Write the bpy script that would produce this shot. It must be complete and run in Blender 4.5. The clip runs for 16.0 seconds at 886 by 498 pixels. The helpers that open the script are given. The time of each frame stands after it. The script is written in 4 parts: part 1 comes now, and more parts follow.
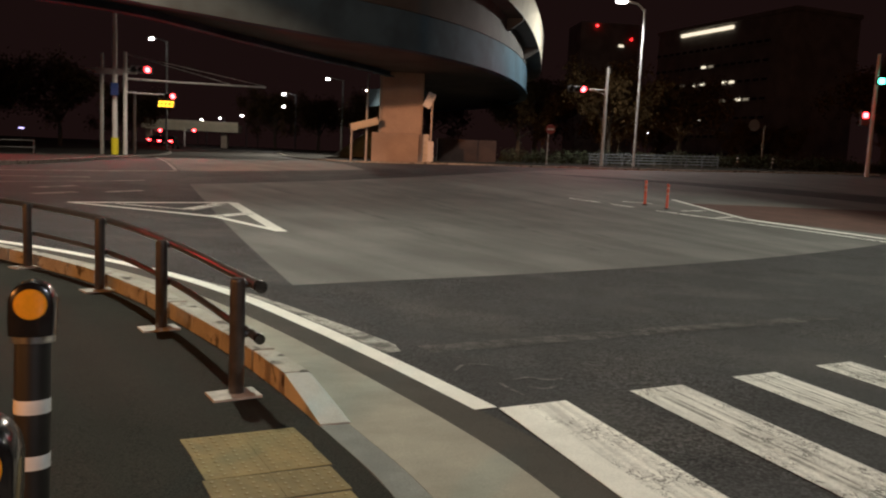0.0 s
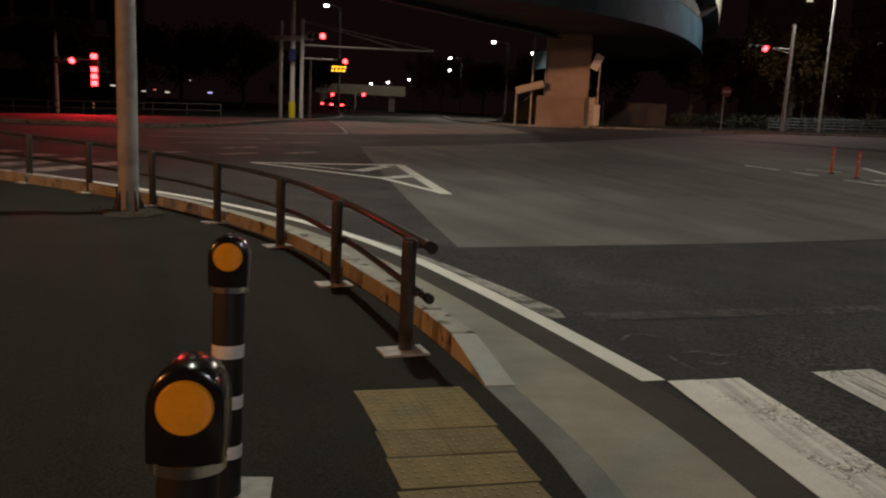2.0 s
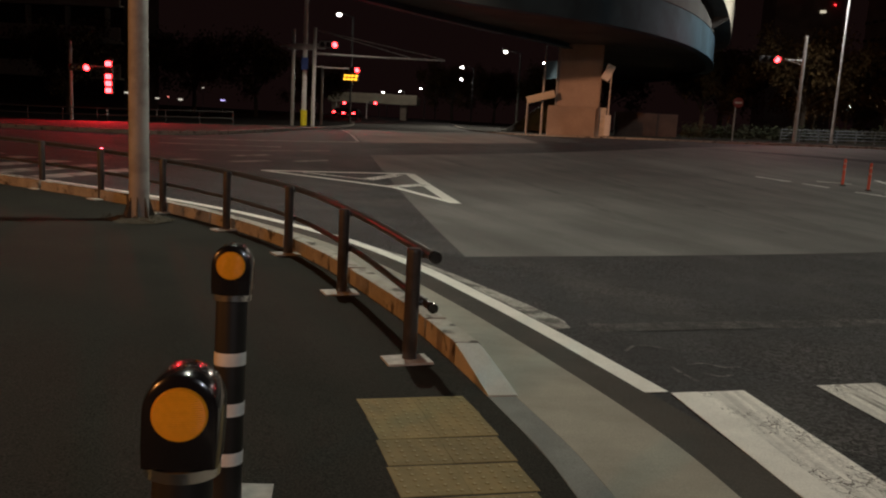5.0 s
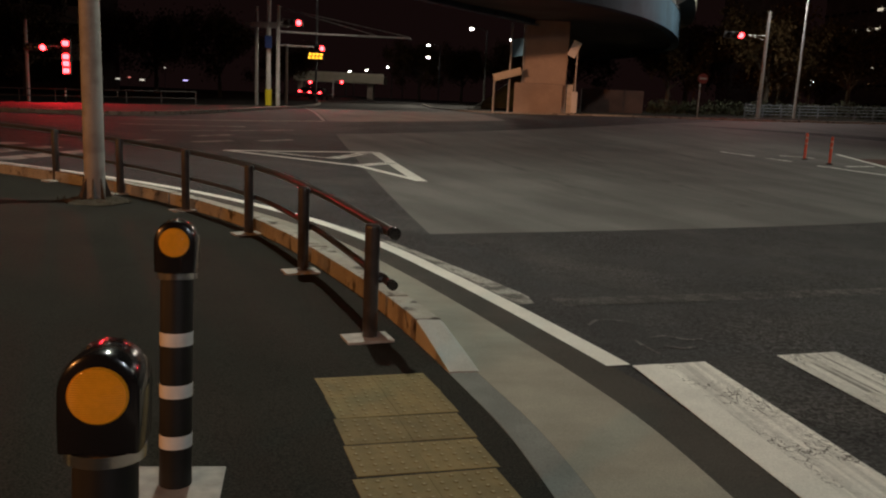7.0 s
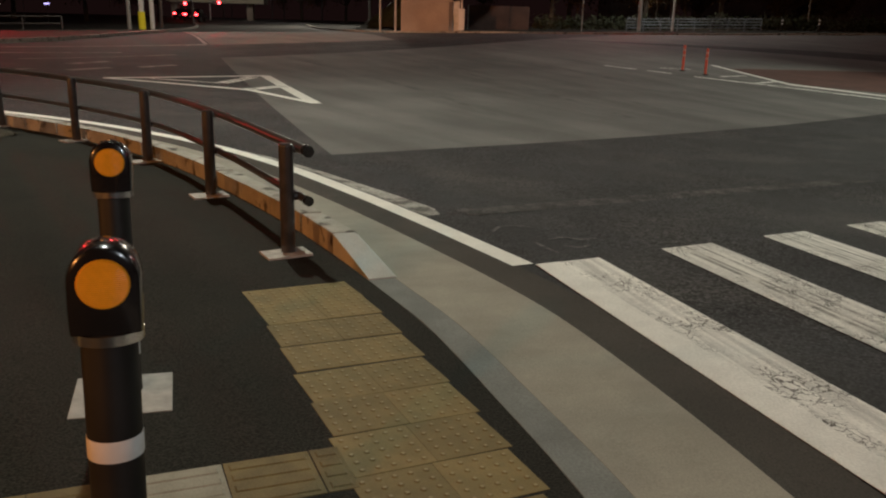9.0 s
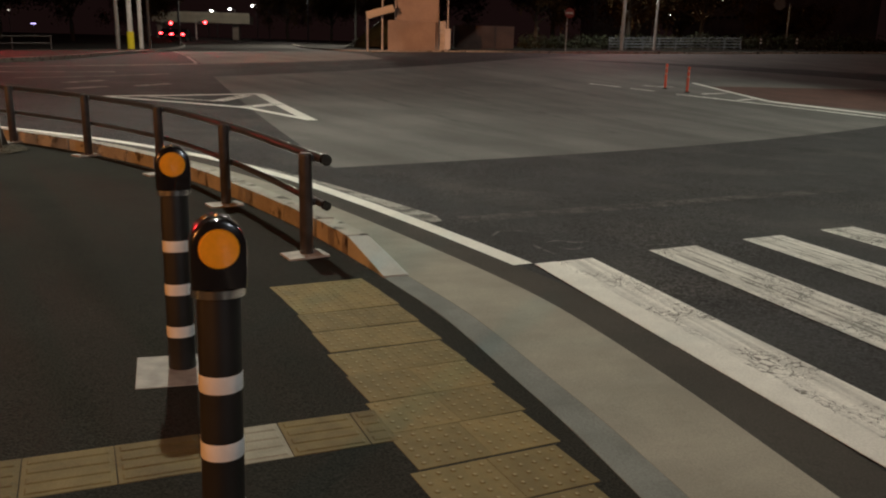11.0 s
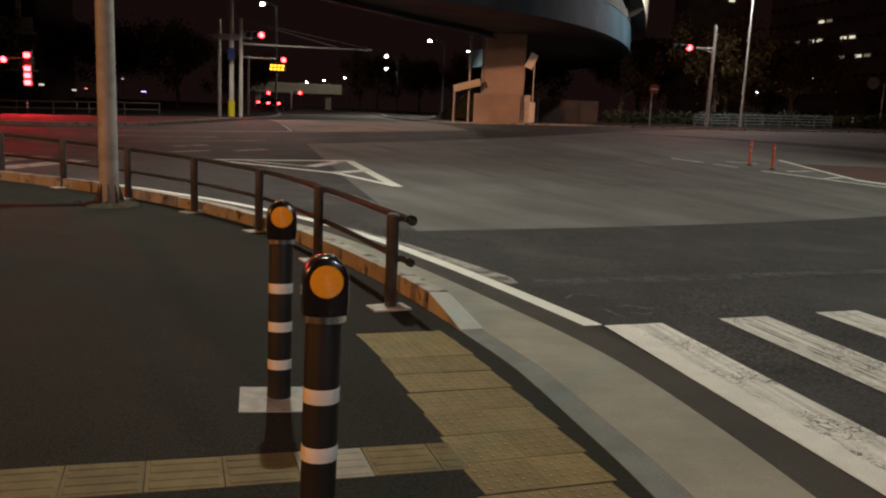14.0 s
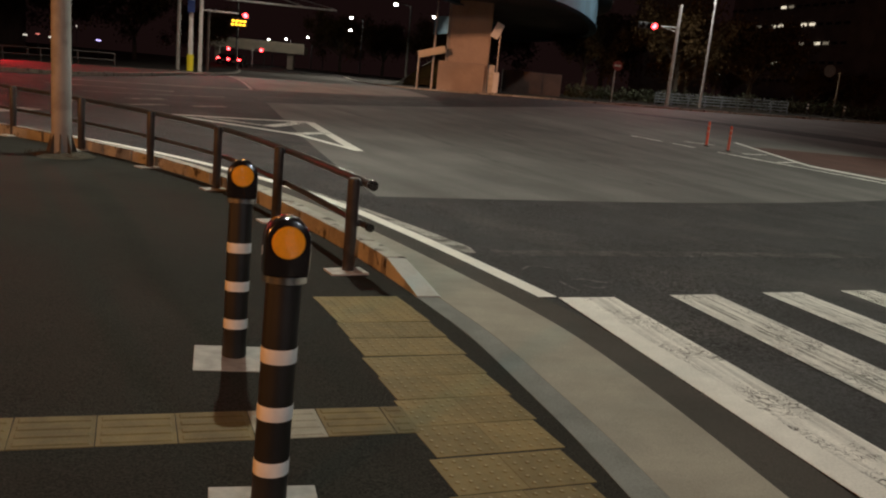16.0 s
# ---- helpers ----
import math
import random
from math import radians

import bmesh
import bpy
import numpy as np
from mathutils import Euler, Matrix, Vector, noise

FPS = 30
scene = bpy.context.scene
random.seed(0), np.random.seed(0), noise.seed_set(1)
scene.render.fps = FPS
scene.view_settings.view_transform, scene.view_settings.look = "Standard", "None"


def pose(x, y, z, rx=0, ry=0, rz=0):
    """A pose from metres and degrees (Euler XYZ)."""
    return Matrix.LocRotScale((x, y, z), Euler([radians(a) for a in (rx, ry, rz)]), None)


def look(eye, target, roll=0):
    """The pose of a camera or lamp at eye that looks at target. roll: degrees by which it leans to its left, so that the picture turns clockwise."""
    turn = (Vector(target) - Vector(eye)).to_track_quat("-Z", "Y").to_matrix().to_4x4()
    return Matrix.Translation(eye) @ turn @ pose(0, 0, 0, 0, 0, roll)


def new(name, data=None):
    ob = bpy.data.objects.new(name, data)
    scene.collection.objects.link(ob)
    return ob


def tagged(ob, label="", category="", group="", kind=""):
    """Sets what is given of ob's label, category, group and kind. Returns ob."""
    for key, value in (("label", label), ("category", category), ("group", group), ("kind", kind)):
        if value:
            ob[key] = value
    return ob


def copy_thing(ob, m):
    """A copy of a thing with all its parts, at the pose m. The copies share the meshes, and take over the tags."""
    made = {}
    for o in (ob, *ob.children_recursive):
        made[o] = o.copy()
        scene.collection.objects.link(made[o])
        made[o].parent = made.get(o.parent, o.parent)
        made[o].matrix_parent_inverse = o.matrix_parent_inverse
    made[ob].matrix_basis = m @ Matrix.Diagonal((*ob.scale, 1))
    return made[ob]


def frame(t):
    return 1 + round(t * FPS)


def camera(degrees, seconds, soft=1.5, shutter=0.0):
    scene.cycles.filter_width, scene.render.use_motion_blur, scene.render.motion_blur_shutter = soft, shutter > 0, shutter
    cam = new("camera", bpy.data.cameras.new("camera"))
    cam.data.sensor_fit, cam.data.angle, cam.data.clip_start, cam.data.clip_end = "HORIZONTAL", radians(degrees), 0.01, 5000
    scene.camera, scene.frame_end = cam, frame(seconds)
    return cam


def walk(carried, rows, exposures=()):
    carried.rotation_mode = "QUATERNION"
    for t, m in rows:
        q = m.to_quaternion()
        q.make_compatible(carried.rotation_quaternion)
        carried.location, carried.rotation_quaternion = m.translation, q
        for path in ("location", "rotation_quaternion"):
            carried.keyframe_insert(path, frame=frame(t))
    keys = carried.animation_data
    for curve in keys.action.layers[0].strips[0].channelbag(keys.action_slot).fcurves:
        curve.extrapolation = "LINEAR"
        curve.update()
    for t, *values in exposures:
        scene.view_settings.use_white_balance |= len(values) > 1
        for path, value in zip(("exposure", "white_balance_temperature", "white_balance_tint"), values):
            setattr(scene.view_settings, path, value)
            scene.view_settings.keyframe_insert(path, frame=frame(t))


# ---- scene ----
cam = camera(58.1, 16.0, soft=2.1, shutter=0.5)
PATH = [
    (0, (0.264, 0.068, 1.458), (0.484, 2.042, 1.227), 2.7),
    (0.5, (0.261, 0.078, 1.463), (0.395, 2.059, 1.222), 2.6),
    (1, (0.244, 0.095, 1.464), (0.259, 2.079, 1.208), 2.7),
    (1.5, (0.227, 0.122, 1.457), (0.132, 2.096, 1.153), 2.9),
    (2, (0.21, 0.088, 1.452), (0.036, 2.051, 1.114), 2.8),
    (2.5, (0.22, 0.088, 1.446), (-0.009, 2.045, 1.104), 2.6),
    (3, (0.244, 0.081, 1.449), (0.011, 2.039, 1.115), 2.6),
    (5.5, (0.251, 0.064, 1.467), (0.07, 2.03, 1.15), 3.4),
    (6, (0.271, 0.09, 1.456), (0.125, 2.06, 1.14), 3.3),
    (6.5, (0.299, 0.129, 1.437), (0.18, 2.094, 1.084), 3.1),
    (7, (0.306, 0.14, 1.434), (0.183, 2.102, 1.069), 2.7),
    (7.5, (0.282, 0.156, 1.432), (0.188, 2.111, 1.022), 2.3),
    (8, (0.263, 0.059, 1.426), (0.251, 2.009, 0.983), 2.0),
    (8.5, (0.255, -0.114, 1.407), (0.294, 1.812, 0.871), 1.3),
    (9, (0.201, -0.148, 1.423), (0.347, 1.771, 0.88), 1.6),
    (11.5, (-0.011, -0.705, 1.422), (0.172, 1.229, 0.946), 1.5),
    (12, (-0.032, -0.796, 1.441), (0.049, 1.152, 0.996), 1.5),
    (12.5, (-0.006, -0.901, 1.438), (0.002, 1.06, 1.049), 1.7),
    (13, (0.005, -0.97, 1.439), (-0.029, 0.999, 1.094), 2.1),
    (13.5, (0.004, -0.983, 1.437), (-0.029, 0.989, 1.104), 2.4),
    (14, (0.014, -0.982, 1.431), (-0.004, 0.989, 1.095), 2.5),
    (14.5, (0.019, -0.989, 1.431), (0.052, 0.981, 1.089), 3.0),
    (15, (0.02, -1.002, 1.428), (0.077, 0.963, 1.06), 3.6),
    (15.5, (0.012, -1.005, 1.428), (0.075, 0.956, 1.044), 4.5),
    (16, (-0.003, -1.003, 1.43), (0.092, 0.953, 1.022), 5.5),
]
walk(cam, [(t, look(eye, target, roll)) for t, eye, target, roll in PATH], exposures=[(0.0, 0.42), (1.0, 0.52), (1.25, 0.45), (1.7, -0.1), (2.1, -0.6), (2.5, -0.62), (3.2, -0.55), (5.3, -0.40), (7.2, -0.35), (8.5, 0.0), (9.2, 0.02), (16.0, 0.05)])

# ---------------------------------------------------------------- light
world = bpy.data.worlds.new("night")
scene.world = world
world.use_nodes = True
bg = world.node_tree.nodes["Background"]
bg.inputs["Color"].default_value = (1.0, 0.45, 0.43, 1)
bg.inputs["Strength"].default_value = 0.0068


def lamp(name, eye, target, watts, colour, cone=150, size=0.2):
    d = bpy.data.lights.new(name, "SPOT")
    d.energy, d.color, d.spot_size, d.spot_blend, d.shadow_soft_size = watts, colour, radians(cone), 0.6, size
    ob = new(name, d)
    ob.matrix_world = look(eye, target)
    return ob


LEDW, WARM, SODIUM, COOL, RED = (0.93, 0.96, 0.80), (1.0, 0.90, 0.74), (1.0, 0.38, 0.10), (0.86, 0.94, 1.0), (1.0, 0.02, 0.03)
lamp("street_light", (-2.55, 11.0, 10.2), (0.3, 9.5, 0), 3050, LEDW, 125, 0.12)
lamp("street_light", (-11.6, -17.5, 8.6), (-1.5, 6, 0), 6200, SODIUM, 110, 0.09)
lamp("street_light", (-20.0, -1.0, 4.8), (-2, 8, 0.3), 3100, SODIUM, 100)
# added narrow spot, no fixture: orange on the pier, its top left dark
lamp("street_light", (-15.0, 11.0, 7.7), (2.4, 50, 1.0), 27000, (1.0, 0.46, 0.24), 19)
lamp("street_light", (16.2, 49.3, 11.1), (13.5, 49, 0), 2600, (0.95, 0.93, 0.86), 170)
# added fill without a fixture, brightens the road at the right
lamp("street_light", (17.0, 22.0, 10.5), (9, 20, 0), 3300, LEDW, 112)
lamp("street_light", (10.5, -12.5, 9.0), (0.5, 1, 0.5), 2300, COOL, 140)
lamp("street_light", (-12.4, 46.0, 10.0), (-11, 40, 0), 3200, WARM, 155)
lamp("street_light", (-3.1, 84.0, 8.5), (-4.5, 74, 0), 5600, WARM, 140)
lamp("signal_light", (-24.4, 44.4, 2.8), (-16, 24, 0), 5200, RED, 160)
lamp("signal_light", (-12.2, 49.4, 5.5), (-8, 20, 0), 900, RED, 160)
lamp("signal_light", (14.3, 49.3, 5.7), (12, 34, 0), 450, RED, 130)

# ---------------------------------------------------------------- lie of the land
TILT, FALL = math.tan(radians(1.9)), math.tan(radians(0.6))


def smooth(a, b, v):
    s = min(1.0, max(0.0, (v - a) / (b - a)))
    return s * s * (3 - 2 * s)


def gz(x, y):
    """Height of the ground: a footway that drains to the gutter, and a crossing that climbs towards the viaduct."""
    near = -TILT * max(-40, min(40, x)) - FALL * max(-30, min(60, y))
    far = 0.83 + 0.025 * max(-28, min(28, x)) * (1 - smooth(60, 120, y)) + 0.004 * (min(y, 150) - 48)
    s = smooth(10, 43, y)
    return near * (1 - s) + far * s


# ---------------------------------------------------------------- materials
def material(name, colour, rough=0.8, metal=0.0, vary=0.25, scale=6.0, fine=0.0, fine_scale=180.0, bump=0.0, second=None,
             second_scale=1.2, second_low=0.5, second_high=0.62, emit=None, power=0.0, clear=0.0, spread=0.07, streak=0.0, streak_turn=118, streak_size=(7.0, 0.8), gloss=0.5):
    m = bpy.data.materials.new(name)
    m.use_nodes = True
    t = m.node_tree
    n, l = t.nodes, t.links
    b = n["Principled BSDF"]
    b.inputs["Roughness"].default_value, b.inputs["Metallic"].default_value = rough, metal
    b.inputs["Coat Weight"].default_value, b.inputs["Specular IOR Level"].default_value = clear, gloss
    if emit:
        b.inputs["Emission Color"].default_value, b.inputs["Emission Strength"].default_value = (*emit, 1), power
    geo = n.new("ShaderNodeNewGeometry")
    info = n.new("ShaderNodeObjectInfo")

    def noise_at(s, detail=4.0):
        t_ = n.new("ShaderNodeTexNoise")
        t_.inputs["Scale"].default_value, t_.inputs["Detail"].default_value = s, detail
        l.new(geo.outputs["Position"], t_.inputs["Vector"])
        return t_.outputs["Fac"]

    def ramp(fac, lo, hi, a=0.0, c=1.0):
        r = n.new("ShaderNodeMapRange")
        r.inputs["From Min"].default_value, r.inputs["From Max"].default_value = lo, hi
        r.inputs["To Min"].default_value, r.inputs["To Max"].default_value = a, c
        l.new(fac, r.inputs["Value"])
        return r.outputs["Result"]

    def mix(kind, fac, a, c):
        x = n.new("ShaderNodeMix")
        x.data_type, x.blend_type = "RGBA", kind
        for sock, v in ((x.inputs["Factor"], fac), (x.inputs["A"], a), (x.inputs["B"], c)):
            if hasattr(v, "is_output"):
                l.new(v, sock)
            else:
                sock.default_value = v
        return x.outputs["Result"]

    col = (*colour, 1)
    dark = tuple(c * (1 - vary) for c in colour) + (1,)
    light = tuple(min(1, c * (1 + vary)) for c in colour) + (1,)
    out = mix("MIX", ramp(noise_at(scale), 0.35, 0.65), dark, light)
    if second:
        out = mix("MIX", ramp(noise_at(second_scale, 6.0), second_low, second_high), out, (*second, 1))
    if streak:
        mp = n.new("ShaderNodeMapping")
        mp.vector_type = "TEXTURE"
        mp.inputs["Rotation"].default_value, mp.inputs["Scale"].default_value = (0, 0, radians(streak_turn)), (*streak_size, 1.0)
        l.new(geo.outputs["Position"], mp.inputs["Vector"])
        tx = n.new("ShaderNodeTexNoise")
        tx.inputs["Scale"].default_value, tx.inputs["Detail"].default_value = 1.0, 6.0
        l.new(mp.outputs["Vector"], tx.inputs["Vector"])
        out = mix("MULTIPLY", 1.0, out, ramp(tx.outputs["Fac"], 0.34, 0.62, 1 - streak, 1 + streak * 0.5))
    if fine:
        grain = ramp(noise_at(fine_scale, 2.0), 0.3, 0.7, 1 - fine, 1 + fine)
        out = mix("MULTIPLY", 1.0, out, grain)
    each = ramp(info.outputs["Random"], 0, 1, 1 - spread, 1 + spread)
    out = mix("MULTIPLY", 1.0, out, each)
    l.new(out, b.inputs["Base Color"])
    if bump:
        bp = n.new("ShaderNodeBump")
        bp.inputs["Strength"].default_value, bp.inputs["Distance"].default_value = 1.0, bump
        l.new(noise_at(fine_scale if fine else 60.0, 3.0), bp.inputs["Height"])
        l.new(bp.outputs["Normal"], b.inputs["Normal"])
    return m


ASPHALT = material("asphalt", (0.033, 0.0332, 0.0352), 0.85, vary=0.18, scale=1.3, fine=0.5, fine_scale=70, bump=0.007, gloss=0.35, second=(0.062, 0.060, 0.058), second_scale=0.7, second_low=0.50, second_high=0.72)
FOOTWAY = material("footway_asphalt", (0.024, 0.0232, 0.0195), 0.9, vary=0.12, scale=1.1, fine=0.6, fine_scale=110, bump=0.005, gloss=0.15)
ROAD_CONCRETE = material("worn_pale_road", (0.125, 0.122, 0.115), 0.85, vary=0.16, scale=0.5, fine=0.25, fine_scale=60, bump=0.002, second=(0.085, 0.083, 0.080), second_scale=0.22, second_low=0.5, second_high=0.68, streak=0.24, streak_size=(6.0, 0.8))
RED_ROAD = material("red_brown_asphalt", (0.075, 0.034, 0.026), 0.9, vary=0.2, scale=1.2, fine=0.3, fine_scale=60, bump=0.003)
CONCRETE = material("gutter_concrete", (0.305, 0.285, 0.238), 0.9, vary=0.10, scale=2.2, fine=0.12, fine_scale=120, bump=0.0012, second=(0.225, 0.22, 0.192), second_scale=1.7, second_low=0.50, second_high=0.75, streak=0.05, streak_turn=20, streak_size=(0.5, 0.12))
KERB = material("kerb_stone", (0.36, 0.34, 0.30), 0.85, vary=0.16, scale=5, fine=0.18, fine_scale=110, bump=0.002, second=(0.075, 0.068, 0.058), second_scale=6.5, second_low=0.56, second_high=0.66)
PIER = material("pier_concrete", (0.40, 0.33, 0.28), 0.9, vary=0.12, scale=0.7, fine=0.1, fine_scale=20, bump=0.003)
TACTILE = material("tactile_yellow", (0.205, 0.152, 0.054), 0.75, vary=0.12, scale=9, fine=0.12, fine_scale=160, bump=0.0008, spread=0.16, second=(0.145, 0.115, 0.046), second_scale=3.5, second_low=0.55, second_high=0.75)
# paler colour on the raised tops: wear, and the light they catch
TACTILE_TOP = material("tactile_worn_lit_tops", (0.27, 0.215, 0.095), 0.5, vary=0.1, scale=30)
TACTILE_BAR = material("tactile_brown_yellow", (0.155, 0.113, 0.038), 0.75, vary=0.16, scale=7, fine=0.15, fine_scale=160, bump=0.0008, spread=0.14)
FAR_RAIL = material("dull_blue_grey_rail", (0.22, 0.24, 0.27), 0.5, vary=0.1)
EDGE_ASPHALT = material("smooth_edge_asphalt", (0.060, 0.054, 0.047), 0.85, vary=0.12, scale=2.0, fine=0.25, fine_scale=120, bump=0.003, gloss=0.25)
FLUSH_KERB = material("flush_kerb_stone", (0.195, 0.205, 0.195), 0.85, vary=0.12, scale=4, fine=0.15, fine_scale=110, bump=0.0015)
RAMP_STONE = material("pale_ramp_stone", (0.45, 0.46, 0.435), 0.8, vary=0.08, scale=4, fine=0.1, fine_scale=110)
FAR_POLE = material("dark_far_pole", (0.10, 0.10, 0.10), 0.6, vary=0.1)
TYRE = material("tyre_mark", (0.085, 0.082, 0.078), 0.8, vary=0.3, scale=2, second=(0.118, 0.115, 0.108), second_scale=1.3, second_low=0.45, second_high=0.6)
TACTILE_PALE = material("tactile_pale", (0.30, 0.28, 0.22), 0.75, vary=0.10, scale=9, fine=0.12, fine_scale=160)
BLACK_RUBBER = material("black_rubber", (0.014, 0.013, 0.012), 0.55, gloss=0.35, vary=0.2, scale=8)
BLACK_GLOSS = material("black_gloss_plastic", (0.012, 0.011, 0.011), 0.18, vary=0.2, scale=8, clear=0.4)
WHITE_BAND = material("white_reflective_band", (0.80, 0.79, 0.76), 0.5, vary=0.06, scale=20)
# unlit reflector plastic; the emission adds a faint glow in place of returned light
AMBER = material("glowing_amber_lens", (0.75, 0.27, 0.015), 0.22, vary=0.06, scale=60, clear=0.5, emit=(1.0, 0.36, 0.01), power=0.10)
wave = AMBER.node_tree.nodes.new("ShaderNodeTexWave")
wave.bands_direction, wave.inputs["Scale"].default_value = "Z", 75.0
ribs = AMBER.node_tree.nodes.new("ShaderNodeBump")
ribs.inputs["Distance"].default_value, ribs.inputs["Strength"].default_value = 0.002, 0.6
spot = AMBER.node_tree.nodes.new("ShaderNodeNewGeometry")
AMBER.node_tree.links.new(spot.outputs["Position"], wave.inputs["Vector"])
AMBER.node_tree.links.new(wave.outputs["Fac"], ribs.inputs["Height"])
AMBER.node_tree.links.new(ribs.outputs["Normal"], AMBER.node_tree.nodes["Principled BSDF"].inputs["Normal"])
CHROME = material("chrome", (0.75, 0.74, 0.72), 0.22, metal=1.0, vary=0.08)
RAIL_PAINT = material("dark_brown_rail_paint", (0.040, 0.034, 0.032), 0.28, vary=0.25, scale=14, clear=0.3, fine=0.15, fine_scale=90)
PLATE_STEEL = material("base_plate_pale", (0.42, 0.40, 0.37), 0.7, vary=0.18, scale=14)
# rust, darkened further for the shade round the pole's foot
RUST = material("rusty_shaded_steel", (0.105, 0.078, 0.058), 0.85, vary=0.3, scale=12, second=(0.05, 0.042, 0.034), second_scale=9)
SOIL = material("dry_soil", (0.050, 0.040, 0.026), 0.95, vary=0.4, scale=25, bump=0.01)
GALV = material("galvanised_steel", (0.42, 0.42, 0.41), 0.45, metal=0.55, vary=0.14, scale=5)
POLE_GREY = material("matt_grey_pole", (0.36, 0.34, 0.32), 0.55, vary=0.12, scale=3, second=(0.28, 0.26, 0.24), second_scale=4)
PALE_POLE = material("pale_painted_pole", (0.60, 0.58, 0.56), 0.5, vary=0.08, scale=4)
BLUE_STEEL = material("blue_painted_steel", (0.085, 0.15, 0.20), 0.8, gloss=0.2, vary=0.12, scale=0.6, second=(0.065, 0.11, 0.145), second_scale=0.4)
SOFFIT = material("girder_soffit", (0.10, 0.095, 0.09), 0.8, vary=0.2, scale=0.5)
PARAPET = material("beige_parapet", (0.60, 0.55, 0.44), 0.8, vary=0.08, scale=1.0)
BROWN_WALL = material("brown_wall", (0.055, 0.034, 0.028), 0.9, vary=0.2, scale=1.5, bump=0.004)
ORANGE = material("orange_delineator", (0.66, 0.13, 0.08), 0.5, vary=0.08, scale=9)
# the sleeve is no lamp; weak emission brightens its yellow
YELLOW = material("glowing_yellow_guard", (0.75, 0.62, 0.03), 0.5, vary=0.06, emit=(0.8, 0.7, 0.03), power=0.04)
SIGN_BLUE = material("sign_blue", (0.03, 0.06, 0.20), 0.4, vary=0.1)
SIGN_RED = material("sign_red", (0.34, 0.07, 0.06), 0.4, vary=0.1)
SIGN_WHITE = material("sign_white", (0.75, 0.74, 0.72), 0.4, vary=0.05)
HOUSING = material("signal_housing", (0.10, 0.10, 0.10), 0.5, vary=0.1)
DARK_LENS = material("unlit_lens", (0.03, 0.03, 0.03), 0.2, vary=0.1)
LIT_RED = material("lit_red_lamp", (0.8, 0.05, 0.04), 0.3, emit=(1.0, 0.021, 0.025), power=34)
LIT_WHITE = material("lit_street_lamp", (0.8, 0.8, 0.8), 0.3, emit=(1.0, 0.95, 0.85), power=40)
LIT_WINDOW = material("lit_window", (0.6, 0.6, 0.5), 0.3, emit=(1.0, 0.88, 0.66), power=0.85)
TOWER = material("dark_facade", (0.42, 0.40, 0.37), 0.7, vary=0.2, scale=0.3)
GRASS = material("grass", (0.030, 0.036, 0.015), 0.9, vary=0.4, scale=2, second=(0.055, 0.05, 0.025), second_scale=0.6)
LEAF = material("leaf", (0.095, 0.060, 0.026), 0.85, vary=0.4, scale=1.5, gloss=0.15)
BARK = material("bark", (0.10, 0.08, 0.06), 0.9, vary=0.3, scale=8, bump=0.01)


def paint(name, keep, crack, drag=0.0):
    """Worn white road paint: crazed and scuffed through to the asphalt."""
    m = material(name, (0.76, 0.745, 0.70), 0.75, vary=0.06, scale=5, fine=0.10, fine_scale=90, bump=0.002, streak=drag, streak_turn=-78, streak_size=(1.6, 0.05))
    t = m.node_tree
    n, l = t.nodes, t.links
    b = n["Principled BSDF"]
    was = b.inputs["Base Color"].links[0].from_socket
    geo = n.new("ShaderNodeNewGeometry")
    big = n.new("ShaderNodeTexNoise")
    big.inputs["Scale"].default_value, big.inputs["Detail"].default_value = 3.2, 8
    warp = n.new("ShaderNodeTexNoise")
    warp.inputs["Scale"].default_value, warp.inputs["Detail"].default_value = 14, 5
    cells = n.new("ShaderNodeTexVoronoi")
    cells.feature, cells.inputs["Scale"].default_value = "DISTANCE_TO_EDGE", 16
    add = n.new("ShaderNodeVectorMath")
    add.operation = "MULTIPLY_ADD"
    add.inputs[1].default_value = (0.15, 0.15, 0.15)
    l.new(geo.outputs["Position"], big.inputs["Vector"])
    l.new(geo.outputs["Position"], warp.inputs["Vector"])
    l.new(warp.outputs["Color"], add.inputs[0])
    l.new(geo.outputs["Position"], add.inputs[2])
    l.new(add.outputs[0], cells.inputs["Vector"])
    gate = n.new("ShaderNodeMapRange")
    gate.inputs["From Min"].default_value, gate.inputs["From Max"].default_value = keep, keep + 0.2
    gate.inputs["To Min"].default_value, gate.inputs["To Max"].default_value = 0.0, crack
    l.new(big.outputs["Fac"], gate.inputs["Value"])
    less = n.new("ShaderNodeMath")
    less.operation = "LESS_THAN"
    l.new(cells.outputs["Distance"], less.inputs[0])
    l.new(gate.outputs["Result"], less.inputs[1])
    x = n.new("ShaderNodeMix")
    x.data_type = "RGBA"
    l.new(less.outputs[0], x.inputs["Factor"])
    l.new(was, x.inputs["A"])
    x.inputs["B"].default_value = (0.13, 0.12, 0.105, 1)
    l.new(x.outputs["Result"], b.inputs["Base Color"])
    return m


